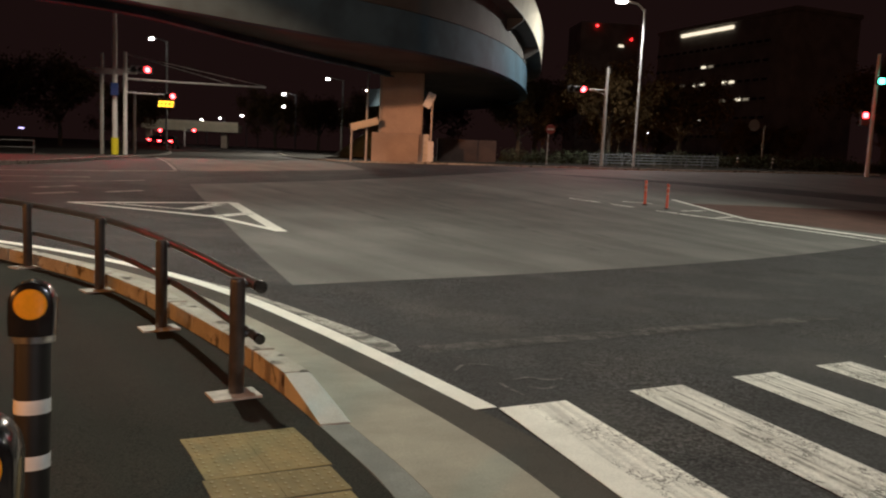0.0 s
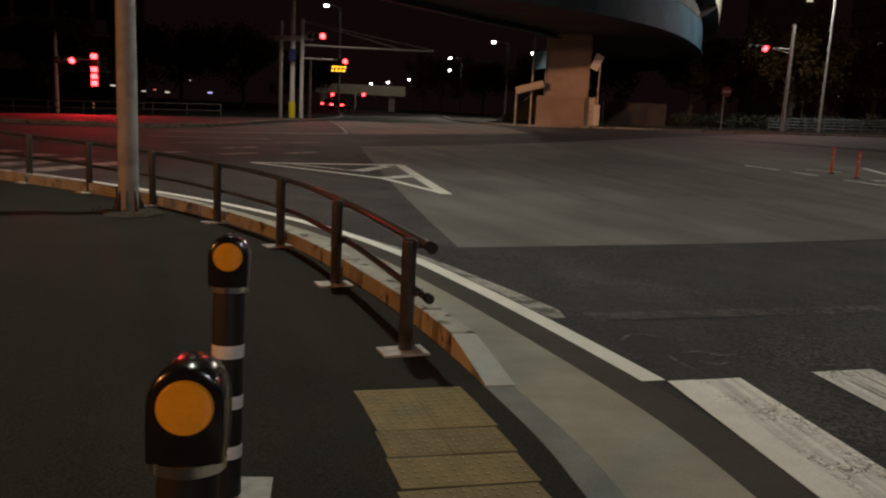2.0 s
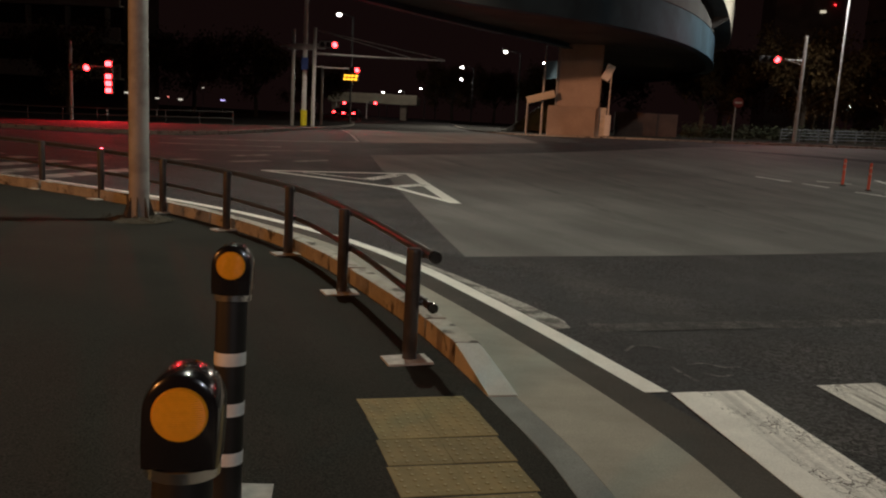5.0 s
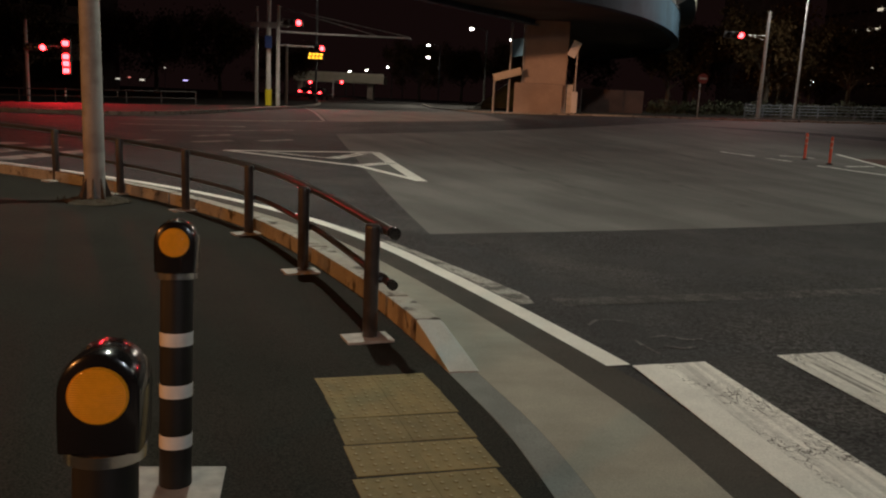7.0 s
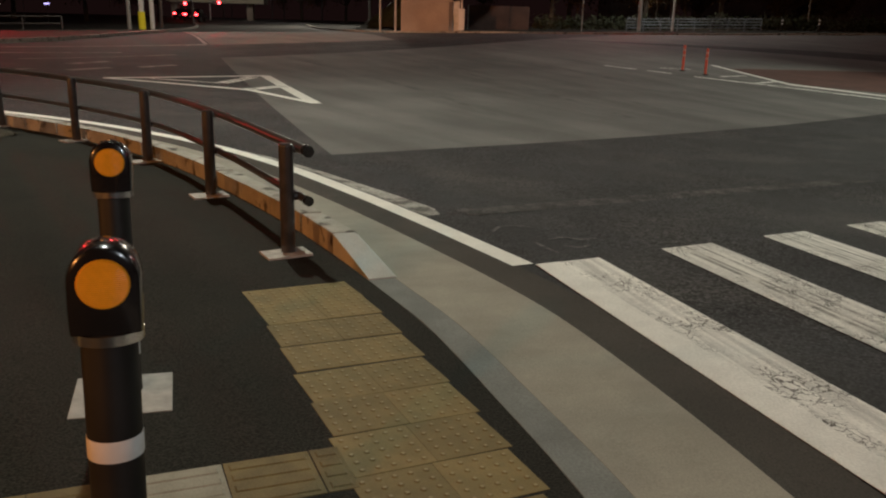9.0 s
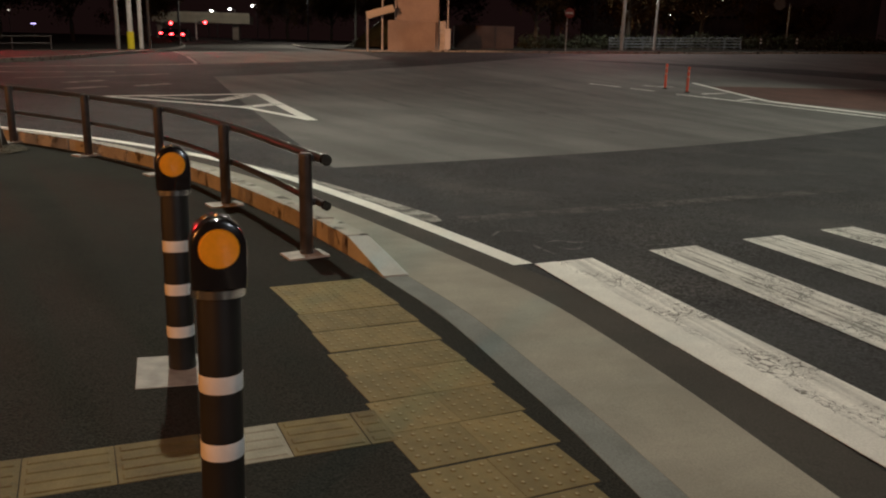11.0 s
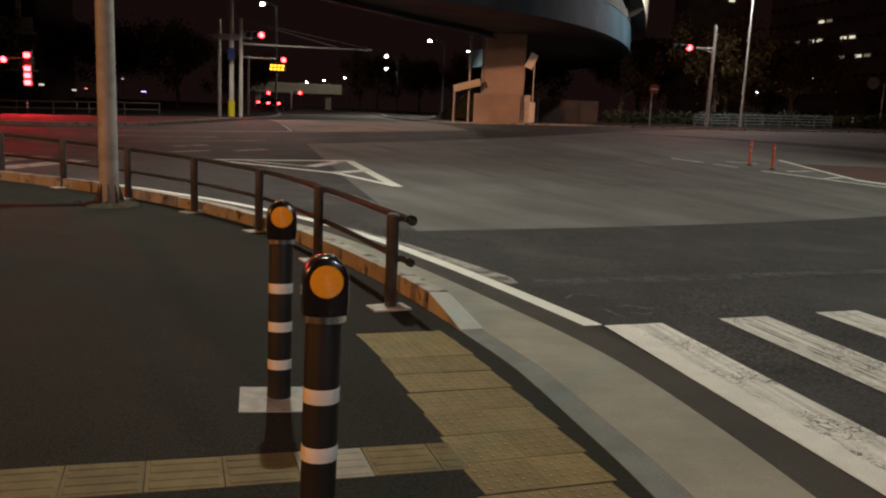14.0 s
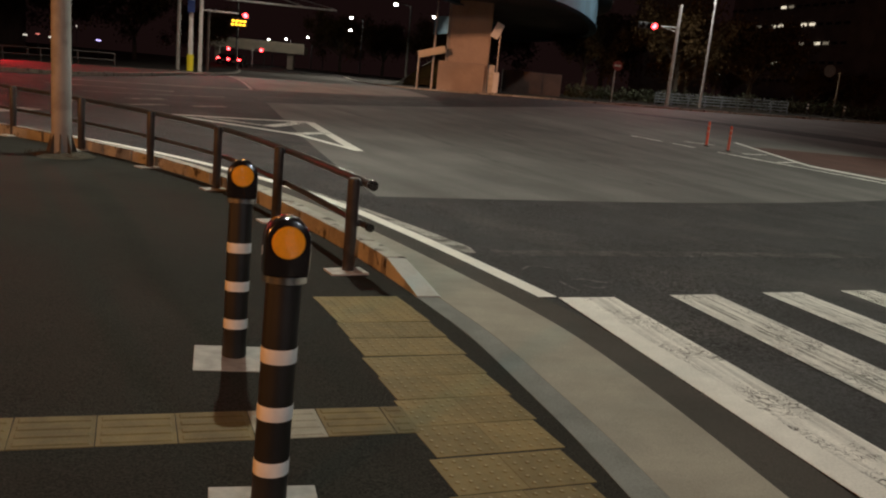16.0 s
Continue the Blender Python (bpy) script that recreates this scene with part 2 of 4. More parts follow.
def chips(m, size, deep, low, high, glint):
    """Coarse stone chips that stand out of worn asphalt in patches, darker and lighter one by one; glint puts their
    sparkle into the colour.
    """
    t = m.node_tree
    n, l = t.nodes, t.links
    b = n["Principled BSDF"]
    was = b.inputs["Base Color"].links[0].from_socket
    geo = n.new("ShaderNodeNewGeometry")
    cells = n.new("ShaderNodeTexVoronoi")
    cells.inputs["Scale"].default_value = size
    where = n.new("ShaderNodeTexNoise")
    where.inputs["Scale"].default_value, where.inputs["Detail"].default_value = 0.55, 5
    for node in (cells, where):
        l.new(geo.outputs["Position"], node.inputs["Vector"])
    gate = n.new("ShaderNodeMapRange")
    gate.inputs["From Min"].default_value, gate.inputs["From Max"].default_value = low, high
    gate.inputs["To Min"].default_value = 0.25
    l.new(where.outputs["Fac"], gate.inputs["Value"])
    tone = n.new("ShaderNodeMapRange")
    tone.inputs["From Min"].default_value, tone.inputs["From Max"].default_value = 0.15, 1.0
    tone.inputs["To Min"].default_value, tone.inputs["To Max"].default_value = 0.3 if glint > 2 else 0.75, glint
    split = n.new("ShaderNodeSeparateColor")
    l.new(cells.outputs["Color"], split.inputs["Color"])
    l.new(split.outputs[0], tone.inputs["Value"])
    x = n.new("ShaderNodeMix")
    x.data_type, x.blend_type = "RGBA", "MULTIPLY"
    l.new(gate.outputs["Result"], x.inputs["Factor"])
    l.new(was, x.inputs["A"])
    l.new(tone.outputs["Result"], x.inputs["B"])
    l.new(x.outputs["Result"], b.inputs["Base Color"])
    high_ = n.new("ShaderNodeMath")
    high_.operation = "MULTIPLY"
    l.new(cells.outputs["Distance"], high_.inputs[0])
    l.new(gate.outputs["Result"], high_.inputs[1])
    bp = n.new("ShaderNodeBump")
    bp.invert = True
    bp.inputs["Strength"].default_value, bp.inputs["Distance"].default_value = 1.0, deep
    l.new(high_.outputs[0], bp.inputs["Height"])
    old = b.inputs["Normal"].links
    if old:
        l.new(old[0].from_socket, bp.inputs["Normal"])
    l.new(bp.outputs["Normal"], b.inputs["Normal"])


chips(ASPHALT, 52, 0.012, 0.40, 0.62, 2.05)
PAINT = paint("fresh_white_paint", 0.66, 0.10)
PAINT_WORN = paint("crazed_white_paint", 0.45, 0.066, 0.24)
PAINT_MID = paint("half_worn_white_paint", 0.40, 0.12)
PAINT_OLD = material("old_white_paint", (0.36, 0.35, 0.32), 0.8, vary=0.2, scale=3, second=(0.12, 0.118, 0.11), second_scale=5.0, second_low=0.48, second_high=0.58)
chips(PAINT_OLD, 46, 0.014, 0.30, 0.45, 1.3)
chips(PAINT_WORN, 62, 0.010, 0.50, 0.62, 1.12)
WEAR = material("tyre_worn_paint", (0.27, 0.262, 0.24), 0.8, vary=0.25, scale=4, fine=0.3, fine_scale=80, bump=0.003, second=(0.62, 0.60, 0.55), second_scale=5.5, second_low=0.46, second_high=0.60)
PAINT_FAINT = material("faint_white_paint", (0.30, 0.29, 0.27), 0.8, vary=0.2, scale=3, second=(0.10, 0.10, 0.095), second_scale=2.5, second_low=0.5, second_high=0.6)


# ---------------------------------------------------------------- mesh helpers
def part(name, bm, mat, parent=None, label="", smooth_faces=False):
    me = bpy.data.meshes.new(name)
    bm.normal_update()
    bm.to_mesh(me)
    bm.free()
    me.materials.append(mat)
    if smooth_faces:
        for p in me.polygons:
            p.use_smooth = True
        me.set_sharp_from_angle(angle=radians(40))
    ob = new(name, me)
    ob.parent = parent
    if label:
        ob["label"] = label
    return ob


def thing(name, label, category, x=0.0, y=0.0, z=None, turn=0.0, group="", kind=""):
    ob = new(name)
    ob.location = (x, y, gz(x, y) if z is None else z)
    ob.rotation_euler = (0, 0, radians(turn))
    ob.empty_display_size = 0.1
    return tagged(ob, label, category, group, kind)


def add_box(bm, cx, cy, cz, sx, sy, sz, bevel=0.0, m=None):
    r = bmesh.ops.create_cube(bm, size=1.0)
    vs = r["verts"]
    bmesh.ops.scale(bm, vec=(sx, sy, sz), verts=vs)
    if bevel:
        es = list({e for v in vs for e in v.link_edges})
        out = bmesh.ops.bevel(bm, geom=es, offset=bevel, segments=2, profile=0.6, affect="EDGES")
        vs = list({v for f in out["faces"] for v in f.verts} | {v for v in vs if v.is_valid})
    if m is not None:
        bmesh.ops.transform(bm, matrix=m, verts=vs)
    bmesh.ops.translate(bm, vec=(cx, cy, cz), verts=vs)
    return vs


def box(cx, cy, cz, sx, sy, sz, bevel=0.0, m=None):
    bm = bmesh.new()
    add_box(bm, cx, cy, cz, sx, sy, sz, bevel, m)
    return bm


def lathe(profile, segments=24, bm=None, cap=True):
    """Turns (radius, z) rows about the z axis."""
    bm = bm or bmesh.new()
    rings = []
    for r, z in profile:
        rings.append([bm.verts.new((r * math.cos(a), r * math.sin(a), z)) for a in [2 * math.pi * i / segments for i in range(segments)]])
    for lo, hi in zip(rings, rings[1:]):
        for i in range(segments):
            j = (i + 1) % segments
            bm.faces.new((lo[i], lo[j], hi[j], hi[i]))
    if cap:
        bm.faces.new(rings[0][::-1])
        bm.faces.new(rings[-1])
    return bm


def tube(points, radius, segments=12, bm=None, taper=None):
    """A round bar along points."""
    bm = bm or bmesh.new()
    pts = [Vector(p) for p in points]
    rings = []
    for i, p in enumerate(pts):
        d = (pts[min(i + 1, len(pts) - 1)] - pts[max(i - 1, 0)]).normalized()
        side = d.cross(Vector((0, 0, 1)))
        side = side.normalized() if side.length > 1e-4 else Vector((1, 0, 0))
        up = side.cross(d)
        r = radius if taper is None else radius + (taper - radius) * i / (len(pts) - 1)
        rings.append([bm.verts.new(p + r * (math.cos(a) * side + math.sin(a) * up)) for a in [2 * math.pi * k / segments for k in range(segments)]])
    for lo, hi in zip(rings, rings[1:]):
        for i in range(segments):
            j = (i + 1) % segments
            bm.faces.new((lo[i], lo[j], hi[j], hi[i]))
    bm.faces.new(rings[0][::-1])
    bm.faces.new(rings[-1])
    bmesh.ops.recalc_face_normals(bm, faces=bm.faces[:])
    return bm


def curve_points(pts, n=8):
    """A smooth line through pts."""
    out = []
    p = [Vector(q) for q in pts]
    p = [2 * p[0] - p[1]] + p + [2 * p[-1] - p[-2]]
    for i in range(1, len(p) - 2):
        for k in range(n):
            s = k / n
            a, b, c, d = p[i - 1], p[i], p[i + 1], p[i + 2]
            out.append(0.5 * (2 * b + (c - a) * s + (2 * a - 5 * b + 4 * c - d) * s * s + (3 * b - a - 3 * c + d) * s ** 3))
    out.append(p[-2])
    return out


def resample(pts, step):
    out, carry = [pts[0].copy()], 0.0
    for a, b in zip(pts, pts[1:]):
        d = (b - a).length
        s = step - carry
        while s <= d:
            out.append(a + (b - a) * (s / d))
            s += step
        carry = (carry + d) % step
    return out


def offset_line(pts, off):
    """pts shifted to the right of their way by off."""
    out = []
    for i, p in enumerate(pts):
        d = pts[min(i + 1, len(pts) - 1)] - pts[max(i - 1, 0)]
        d = Vector((d.x, d.y)).normalized()
        out.append(Vector((p.x + d.y * off, p.y - d.x * off)))
    return out


def ribbon(left, right, lift=0.004, across=1, thick=0.0, bm=None):
    """A strip on the ground between two lines of equal count, with sides if it is thick."""
    bm = bm or bmesh.new()
    rows = []
    for a, b in zip(left, right):
        row = []
        for k in range(across + 1):
            p = Vector((a[0], a[1])).lerp(Vector((b[0], b[1])), k / across)
            row.append(bm.verts.new((p.x, p.y, gz(p.x, p.y) + lift)))
        rows.append(row)
    for r, q in zip(rows, rows[1:]):
        for k in range(across):
            bm.faces.new((r[k], r[k + 1], q[k + 1], q[k]))
    if thick:
        edges = [e for e in bm.edges if e.is_boundary]
        ext = bmesh.ops.extrude_edge_only(bm, edges=edges)
        for v in ext["geom"]:
            if isinstance(v, bmesh.types.BMVert):
                v.co.z -= thick
    bmesh.ops.recalc_face_normals(bm, faces=bm.faces[:])
    if sum(f.normal.z for f in bm.faces) < 0:
        bmesh.ops.reverse_faces(bm, faces=bm.faces[:])
    return bm


def line_between(a, b, n):
    return [Vector(a).lerp(Vector(b), i / n) for i in range(n + 1)]


def patch(a, b, c, d, lift, n=12, m=12):
    """A four-cornered sheet on the ground: a-b and d-c are its long sides."""
    return ribbon(line_between(a, b, n), line_between(d, c, n), lift, m)


def stripe(a, b, width, lift=0.006, n=None):
    a, b = Vector(a), Vector(b)
    d = (b - a).normalized()
    s = Vector((d.y, -d.x)) * (width / 2)
    n = n or max(1, int((b - a).length / 0.8))
    return ribbon(line_between(a - s, b - s, n), line_between(a + s, b + s, n), lift)


# ---------------------------------------------------------------- ground and road
def ground_sheet():
    xs = [-900, -400, -200, -120, -80, -60] + [-45 + i for i in range(91)] + [60, 80, 120, 200, 400, 900]
    ys = [-300, -120, -60, -30, -20] + [-12 + i for i in range(77)] + [70, 80, 95, 110, 130, 150, 200, 300, 500, 1000, 2500]
    bm = bmesh.new()
    v = [[bm.verts.new((x, y, gz(x, y))) for x in xs] for y in ys]
    for j in range(len(ys) - 1):
        for i in range(len(xs) - 1):
            bm.faces.new((v[j][i], v[j][i + 1], v[j + 1][i + 1], v[j + 1][i]))
    return tagged(part("ground", bm, ASPHALT), "dark grey asphalt road across the crossing", "road", kind="structure")


ground_sheet()

# the line that the gutter and the road paint follow, and the inner edge of the kerb beside it
ROAD_PLAN = [(1.62, -3.6), (1.36, -1.2), (1.16, 0.6), (0.90, 2.0), (0.72, 2.8), (0.50, 3.57), (0.25, 4.16), (-0.10, 4.85), (-0.50, 5.6), (-1.00, 6.47),
             (-1.77, 7.68), (-2.78, 8.86), (-4.13, 9.92), (-5.65, 10.69), (-7.33, 11.25), (-9.96, 11.9), (-14.0, 12.6), (-22.0, 13.5)]
KERB_PLAN = ROAD_PLAN[:2] + [(1.15, 0.6), (0.87, 1.99), (0.66, 2.78), (0.435, 3.54), (0.195, 4.125), (-0.12, 4.835)] + ROAD_PLAN[8:]
ROAD_LINE = resample(curve_points([Vector(p) for p in ROAD_PLAN], 14), 0.1)
KERB_LINE = resample(curve_points([Vector(p) for p in KERB_PLAN], 14), 0.1)

inner = KERB_LINE[::4]
foot = ribbon([Vector((-60.0, -25.0))] + [Vector((-60.0, p.y)) for p in inner], [Vector((3.0, -25.0))] + inner, 0.012, 24)
tagged(part("pavement", foot, FOOTWAY), "dark brown-grey asphalt footway", "footway", kind="structure")

# the far edge of the pale colour follows the viaduct's shade
pale = part("road_surface", patch((-0.42, 9.15), (-4.9, 25.6), (7.4, 37.5), (24.0, 26.8), 0.005, 40, 30), ROAD_CONCRETE)
tagged(pale, "worn pale grey road surface with tyre marks", "road", kind="structure")

# ---------------------------------------------------------------- gutter, road paint
gutter_in, gutter_out = offset_line(KERB_LINE, 0.165), offset_line(ROAD_LINE, 0.668)
gut = thing("gutter", "pale concrete gutter apron along the kerb", "gutter", 0, 0, 0, kind="structure")
step = 20
for i in range(0, min(len(gutter_in), len(gutter_out)) - step, step):
    bm = ribbon(gutter_in[i:i + step + 1], gutter_out[i:i + step + 1], 0.0148, 2, 0.03)
    part("slab", bm, CONCRETE, gut)

tagged(part("edge_strip", ribbon(offset_line(ROAD_LINE, 0.668), offset_line(ROAD_LINE, 1.0), 0.006), EDGE_ASPHALT), "smooth brown-grey asphalt strip beside the gutter", "road", kind="structure")
off_in, off_out = offset_line(ROAD_LINE, 0.96), offset_line(ROAD_LINE, 1.13)
first = next(i for i, p in enumerate(off_in) if p.y > 4.72)
tagged(part("edge_line", ribbon(off_in[first:], off_out[first:], 0.009), PAINT), "solid white edge line painted beside the gutter", "road line", kind="structure")
old_in, old_out = offset_line(ROAD_LINE, 1.15), offset_line(ROAD_LINE, 1.40)
a0 = next(i for i, p in enumerate(old_in) if p.y > 6.12)
tagged(part("old_edge_line", ribbon(old_in[a0:a0 + 34], [p.lerp(q, min(1, 0.6 + k / 6) * (1 - k / 36)) for k, (p, q) in enumerate(zip(old_in[a0:a0 + 34], old_out[a0:a0 + 34]))], 0.007), PAINT_OLD),
       "worn grey remnant of an older edge line", "road line", kind="structure")

for k in range(9):
    x, y = 1.19 + 1.035 * k, 4.81 + 0.555 * k
    along, side = Vector((0.258, -0.966)), Vector((0.49, 0.245))
    a = Vector((x, y))
    bm = ribbon(line_between(a, a + along * 5.0, 10), line_between(a + side, a + side + along * 5.0, 10), 0.008)
    tagged(part("crosswalk_stripe", bm, PAINT_WORN), "worn white crosswalk stripe with crazed paint", "crosswalk stripe", "crosswalk stripes", "structure")
    for f0, f1, reach in ((0.27, 0.34, 5.0), (0.40, 0.44, 3.4), (0.62, 0.66, 2.2)) if 0 < k < 5 else ():
        bm = ribbon(line_between(a + side * f0, a + side * (f0 + 0.02) + along * reach, 10), line_between(a + side * f1, a + side * (f1 + 0.03) + along * reach, 10), 0.0095)
        tagged(part("wear_streak", bm, WEAR), "grey tyre-worn streak along a crosswalk stripe", "wear streak", "wear streaks", "structure")

a, along = Vector((1.19, 4.81)), Vector((0.258, -0.966))
tagged(part("crosswalk_edge", ribbon(line_between(a, a + along * 5.0, 10), line_between(a + Vector((0.18, 0.09)), a + Vector((0.18, 0.09)) + along * 5.0, 10), 0.011), PAINT), "fresh white strip along the first crosswalk stripe", "road line", kind="structure")
far_pale = part("road_surface", patch((7.4, 37.5), (13.0, 42.2), (46.0, 40.6), (30.0, 27.9), 0.004, 10, 30), ROAD_CONCRETE)
tagged(far_pale, "worn grey road surface by the far kerb", "road", kind="structure")
# pale sheet for lamplit road; the dark gap before it is the viaduct's shade
lane = part("road_surface", patch((-6.5, 31.8), (-24.5, 97.0), (-9.5, 90.0), (0.6, 36.5), 0.004, 40, 12), ROAD_CONCRETE)
tagged(lane, "worn pale grey lanes, paled where lamplight falls beyond the viaduct", "road", kind="structure")
SEAM = material("worn_pale_seam", (0.066, 0.064, 0.061), 0.85, vary=0.3, scale=3, fine=0.5, fine_scale=70, bump=0.007, gloss=0.35, second=(0.036, 0.035, 0.035), second_scale=5.0, second_low=0.44, second_high=0.56)
SCUFF = material("pale_scuff", (0.10, 0.098, 0.092), 0.85, vary=0.3, scale=6, fine=0.5, fine_scale=70, bump=0.007, second=(0.036, 0.035, 0.035), second_scale=14, second_low=0.46, second_high=0.58)
chips(SEAM, 52, 0.012, 0.40, 0.62, 2.05)
chips(SCUFF, 52, 0.012, 0.40, 0.62, 1.8)
tagged(part("road_seam", stripe((0.85, 6.32), (6.2, 9.25), 0.24, 0.005), SEAM), "faint pale worn seam across the dark asphalt", "road seam", kind="structure")
for pts in (((1.02, 5.70), (1.10, 5.86), (1.22, 5.92), (1.37, 5.90)), ((1.30, 5.42), (1.34, 5.30), (1.42, 5.14)), ((1.42, 5.52), (1.55, 5.60), (1.68, 5.56), (1.80, 5.62)), ((1.50, 5.36), (1.60, 5.32), (1.70, 5.40))):
    mid = curve_points([Vector(q) for q in pts], 6)
    tagged(part("chalk_mark", ribbon(offset_line(mid, -0.014), offset_line(mid, 0.014), 0.006), SCUFF), "faint pale scuff line on the asphalt", "road mark", "scuff marks", "structure")
for pts, w in ((((2.2, 14.6), (1.2, 18.0), (-0.6, 22.0), (-3.0, 26.5)), 0.17), (((5.0, 15.2), (4.2, 18.5), (2.6, 23.0), (0.2, 28.5)), 0.2), (((8.4, 17.6), (7.6, 20.6), (6.0, 25.0), (3.4, 30.0)), 0.2),
               (((6.3, 16.4), (5.9, 18.0), (5.2, 20.4)), 0.14),):
    mid = curve_points([Vector(q) for q in pts], 8)
    tagged(part("tyre_mark", ribbon(offset_line(mid, -w / 2), offset_line(mid, w / 2), 0.009), TYRE), "faint dark tyre mark on the pale road", "tyre mark", "tyre marks", "structure")

L, A, B, C = (-5.9, 18.0), (-2.80, 20.35), (-1.10, 14.97), (-2.60, 16.85)
for n_, (p, q, w) in enumerate([(L, A, 0.2), (A, B, 0.26), (L, C, 0.2), (C, B, 0.2), ((-5.0, 18.35), (-3.4, 17.95), 0.16), ((-3.4, 17.95), (-2.98, 19.9), 0.32), ((-2.62, 16.95), (-2.05, 17.95), 0.32)]):
    tagged(part("hatched_island_line", stripe(p, q, w, 0.010 + 0.001 * n_), PAINT_MID if n_ > 3 else PAINT), "white painted traffic island line on the road", "road line", "traffic island lines", "structure")
# island lines and reddish lane by the far kerb
for n_, (p, q, w) in enumerate([((7.5, 26.75), (8.35, 25.95), 0.16), ((8.6, 25.65), (9.2, 25.05), 0.15), ((9.7, 24.4), (11.7, 22.65), 0.2), ((11.7, 22.65), (15.0, 19.7), 0.2), ((12.2, 23.3), (17.5, 18.3), 0.28), ((11.55, 27.7), (12.2, 23.3), 0.17),
                                ((9.3, 26.5), (10.3, 26.3), 0.12), ((10.6, 24.6), (11.6, 25.0), 0.14), ((11.2, 23.3), (12.0, 23.8), 0.14)]):
    tagged(part("island_line", stripe(p, q, w, 0.010 + 0.001 * n_), PAINT if n_ in (4, 5) else PAINT_MID), "worn white island line on the road", "road line", "traffic island lines", "structure")
tagged(part("red_lane", patch((11.6, 26.9), (12.6, 23.2), (28.0, 15.0), (30.0, 27.6), 0.007, 14, 20), RED_ROAD), "dull red-brown coloured road surface", "road", kind="structure")
for n_, (p, q, w) in enumerate([((-12.6, 27.8), (-6.65, 31.9), 0.40), ((-11.6, 24.6), (-8.2, 26.6), 0.35), ((-9.6, 22.5), (-6.4, 26.2), 0.15), ((-6.75, 32.2), (-14.5, 60.0), 0.13)]):
    tagged(part("stop_line", stripe(p, q, w, 0.006 + 0.001 * n_), PAINT_FAINT), "worn white line across the far lanes", "road line", "far road lines", "structure")

for n_, (p, q, w) in enumerate([((-7.95, 21.4), (-7.36, 22.8), 0.3), ((-7.24, 19.6), (-6.69, 20.8), 0.3), ((-6.1, 21.25), (-5.5, 22.4), 0.3), ((-8.54, 18.5), (-8.05, 19.6), 0.3)]):
    tagged(part("lane_dash", stripe(p, q, w, 0.008), PAINT_FAINT), "faint white lane dash on the road", "road line", "lane dashes", "structure")
for k in range(7):
    x = -8.0 - 0.9 * k
    tagged(part("crosswalk_stripe", stripe((x, 12.25 + 0.22 * k), (x + 0.25, 15.6 + 0.22 * k), 0.42, 0.009), PAINT_FAINT), "worn white stripe of the side-road crosswalk", "crosswalk stripe", "side crosswalk stripes", "structure")

# ---------------------------------------------------------------- viaduct
OUT_PLAN = [(-30, 13.0), (-20.0, 19.2), (-12.0, 25.0), (-6.1, 29.9), (-1.9, 33.6), (3.0, 37.6), (6.8, 42.6), (9.8, 49.3), (12.2, 57.8), (13.3, 66.0), (12.2, 76.0), (8.0, 88.0)]
IN_PLAN = [(-33, 17.0), (-23.5, 22.5), (-15.0, 27.4), (-8.75, 31.3), (-5.4, 37.3), (-2.2, 43.0), (0.4, 47.0), (2.9, 52.5), (4.8, 60.0), (5.2, 67.0), (4.4, 74.0), (1.0, 84.0)]
outer = curve_points([Vector(p) for p in OUT_PLAN], 6)
innr = curve_points([Vector(p) for p in IN_PLAN], 6)
LOW, TOP = 6.2, 7.85


def swept(line, rows, close=True):
    """A section of (sideways, z) rows carried along a plan line."""
    bm = bmesh.new()
    cols = [offset_line(line, s) for s, z in rows]
    rings = [[bm.verts.new((cols[k][i].x, cols[k][i].y, rows[k][1])) for k in range(len(rows))] for i in range(len(line))]
    m = len(rows)
    for a, b in zip(rings, rings[1:]):
        for k in range(m if close else m - 1):
            bm.faces.new((a[k], a[(k + 1) % m], b[(k + 1) % m], b[k]))
    if close:
        bm.faces.new(rings[0])
        bm.faces.new(rings[-1][::-1])
    bmesh.ops.recalc_face_normals(bm, faces=bm.faces[:])
    return bm


via = thing("viaduct", "curved elevated road with blue steel girders and beige parapet", "viaduct", 0, 0, 0)
part("outer_girder", swept(outer, [(0.10, LOW - 0.06), (0.10, LOW), (0.0, LOW), (0.0, TOP), (-0.12, TOP), (-0.12, LOW), (-0.45, LOW), (-0.45, LOW - 0.06)]), BLUE_STEEL, via, "blue painted steel girder", True)
part("inner_girder", swept(innr, [(0.35, LOW - 0.06), (0.35, LOW), (0.12, LOW), (0.12, TOP), (0.0, TOP), (0.0, LOW), (-0.10, LOW), (-0.10, LOW - 0.06)]), BLUE_STEEL, via, "blue painted steel girder", True)
bm = bmesh.new()
so, si = offset_line(outer, -0.13), offset_line(innr, 0.13)
va = [(bm.verts.new((p.x, p.y, LOW + 0.25)), bm.verts.new((q.x, q.y, LOW + 0.25))) for p, q in zip(so, si)]
for p, q in zip(va, va[1:]):
    bm.faces.new((p[0], p[1], q[1], q[0]))
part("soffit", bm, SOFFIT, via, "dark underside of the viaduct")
# the deck climbs away from the far bend, above a dark fascia
far_bend = Vector((12.2, 57.8))
tip = min(range(len(outer)), key=lambda k: (outer[k] - far_bend).length)
RISE = [0.0] * len(outer)
for k in range(tip - 1, -1, -1):
    RISE[k] = RISE[k + 1] + 0.11 * (outer[k] - outer[k + 1]).length


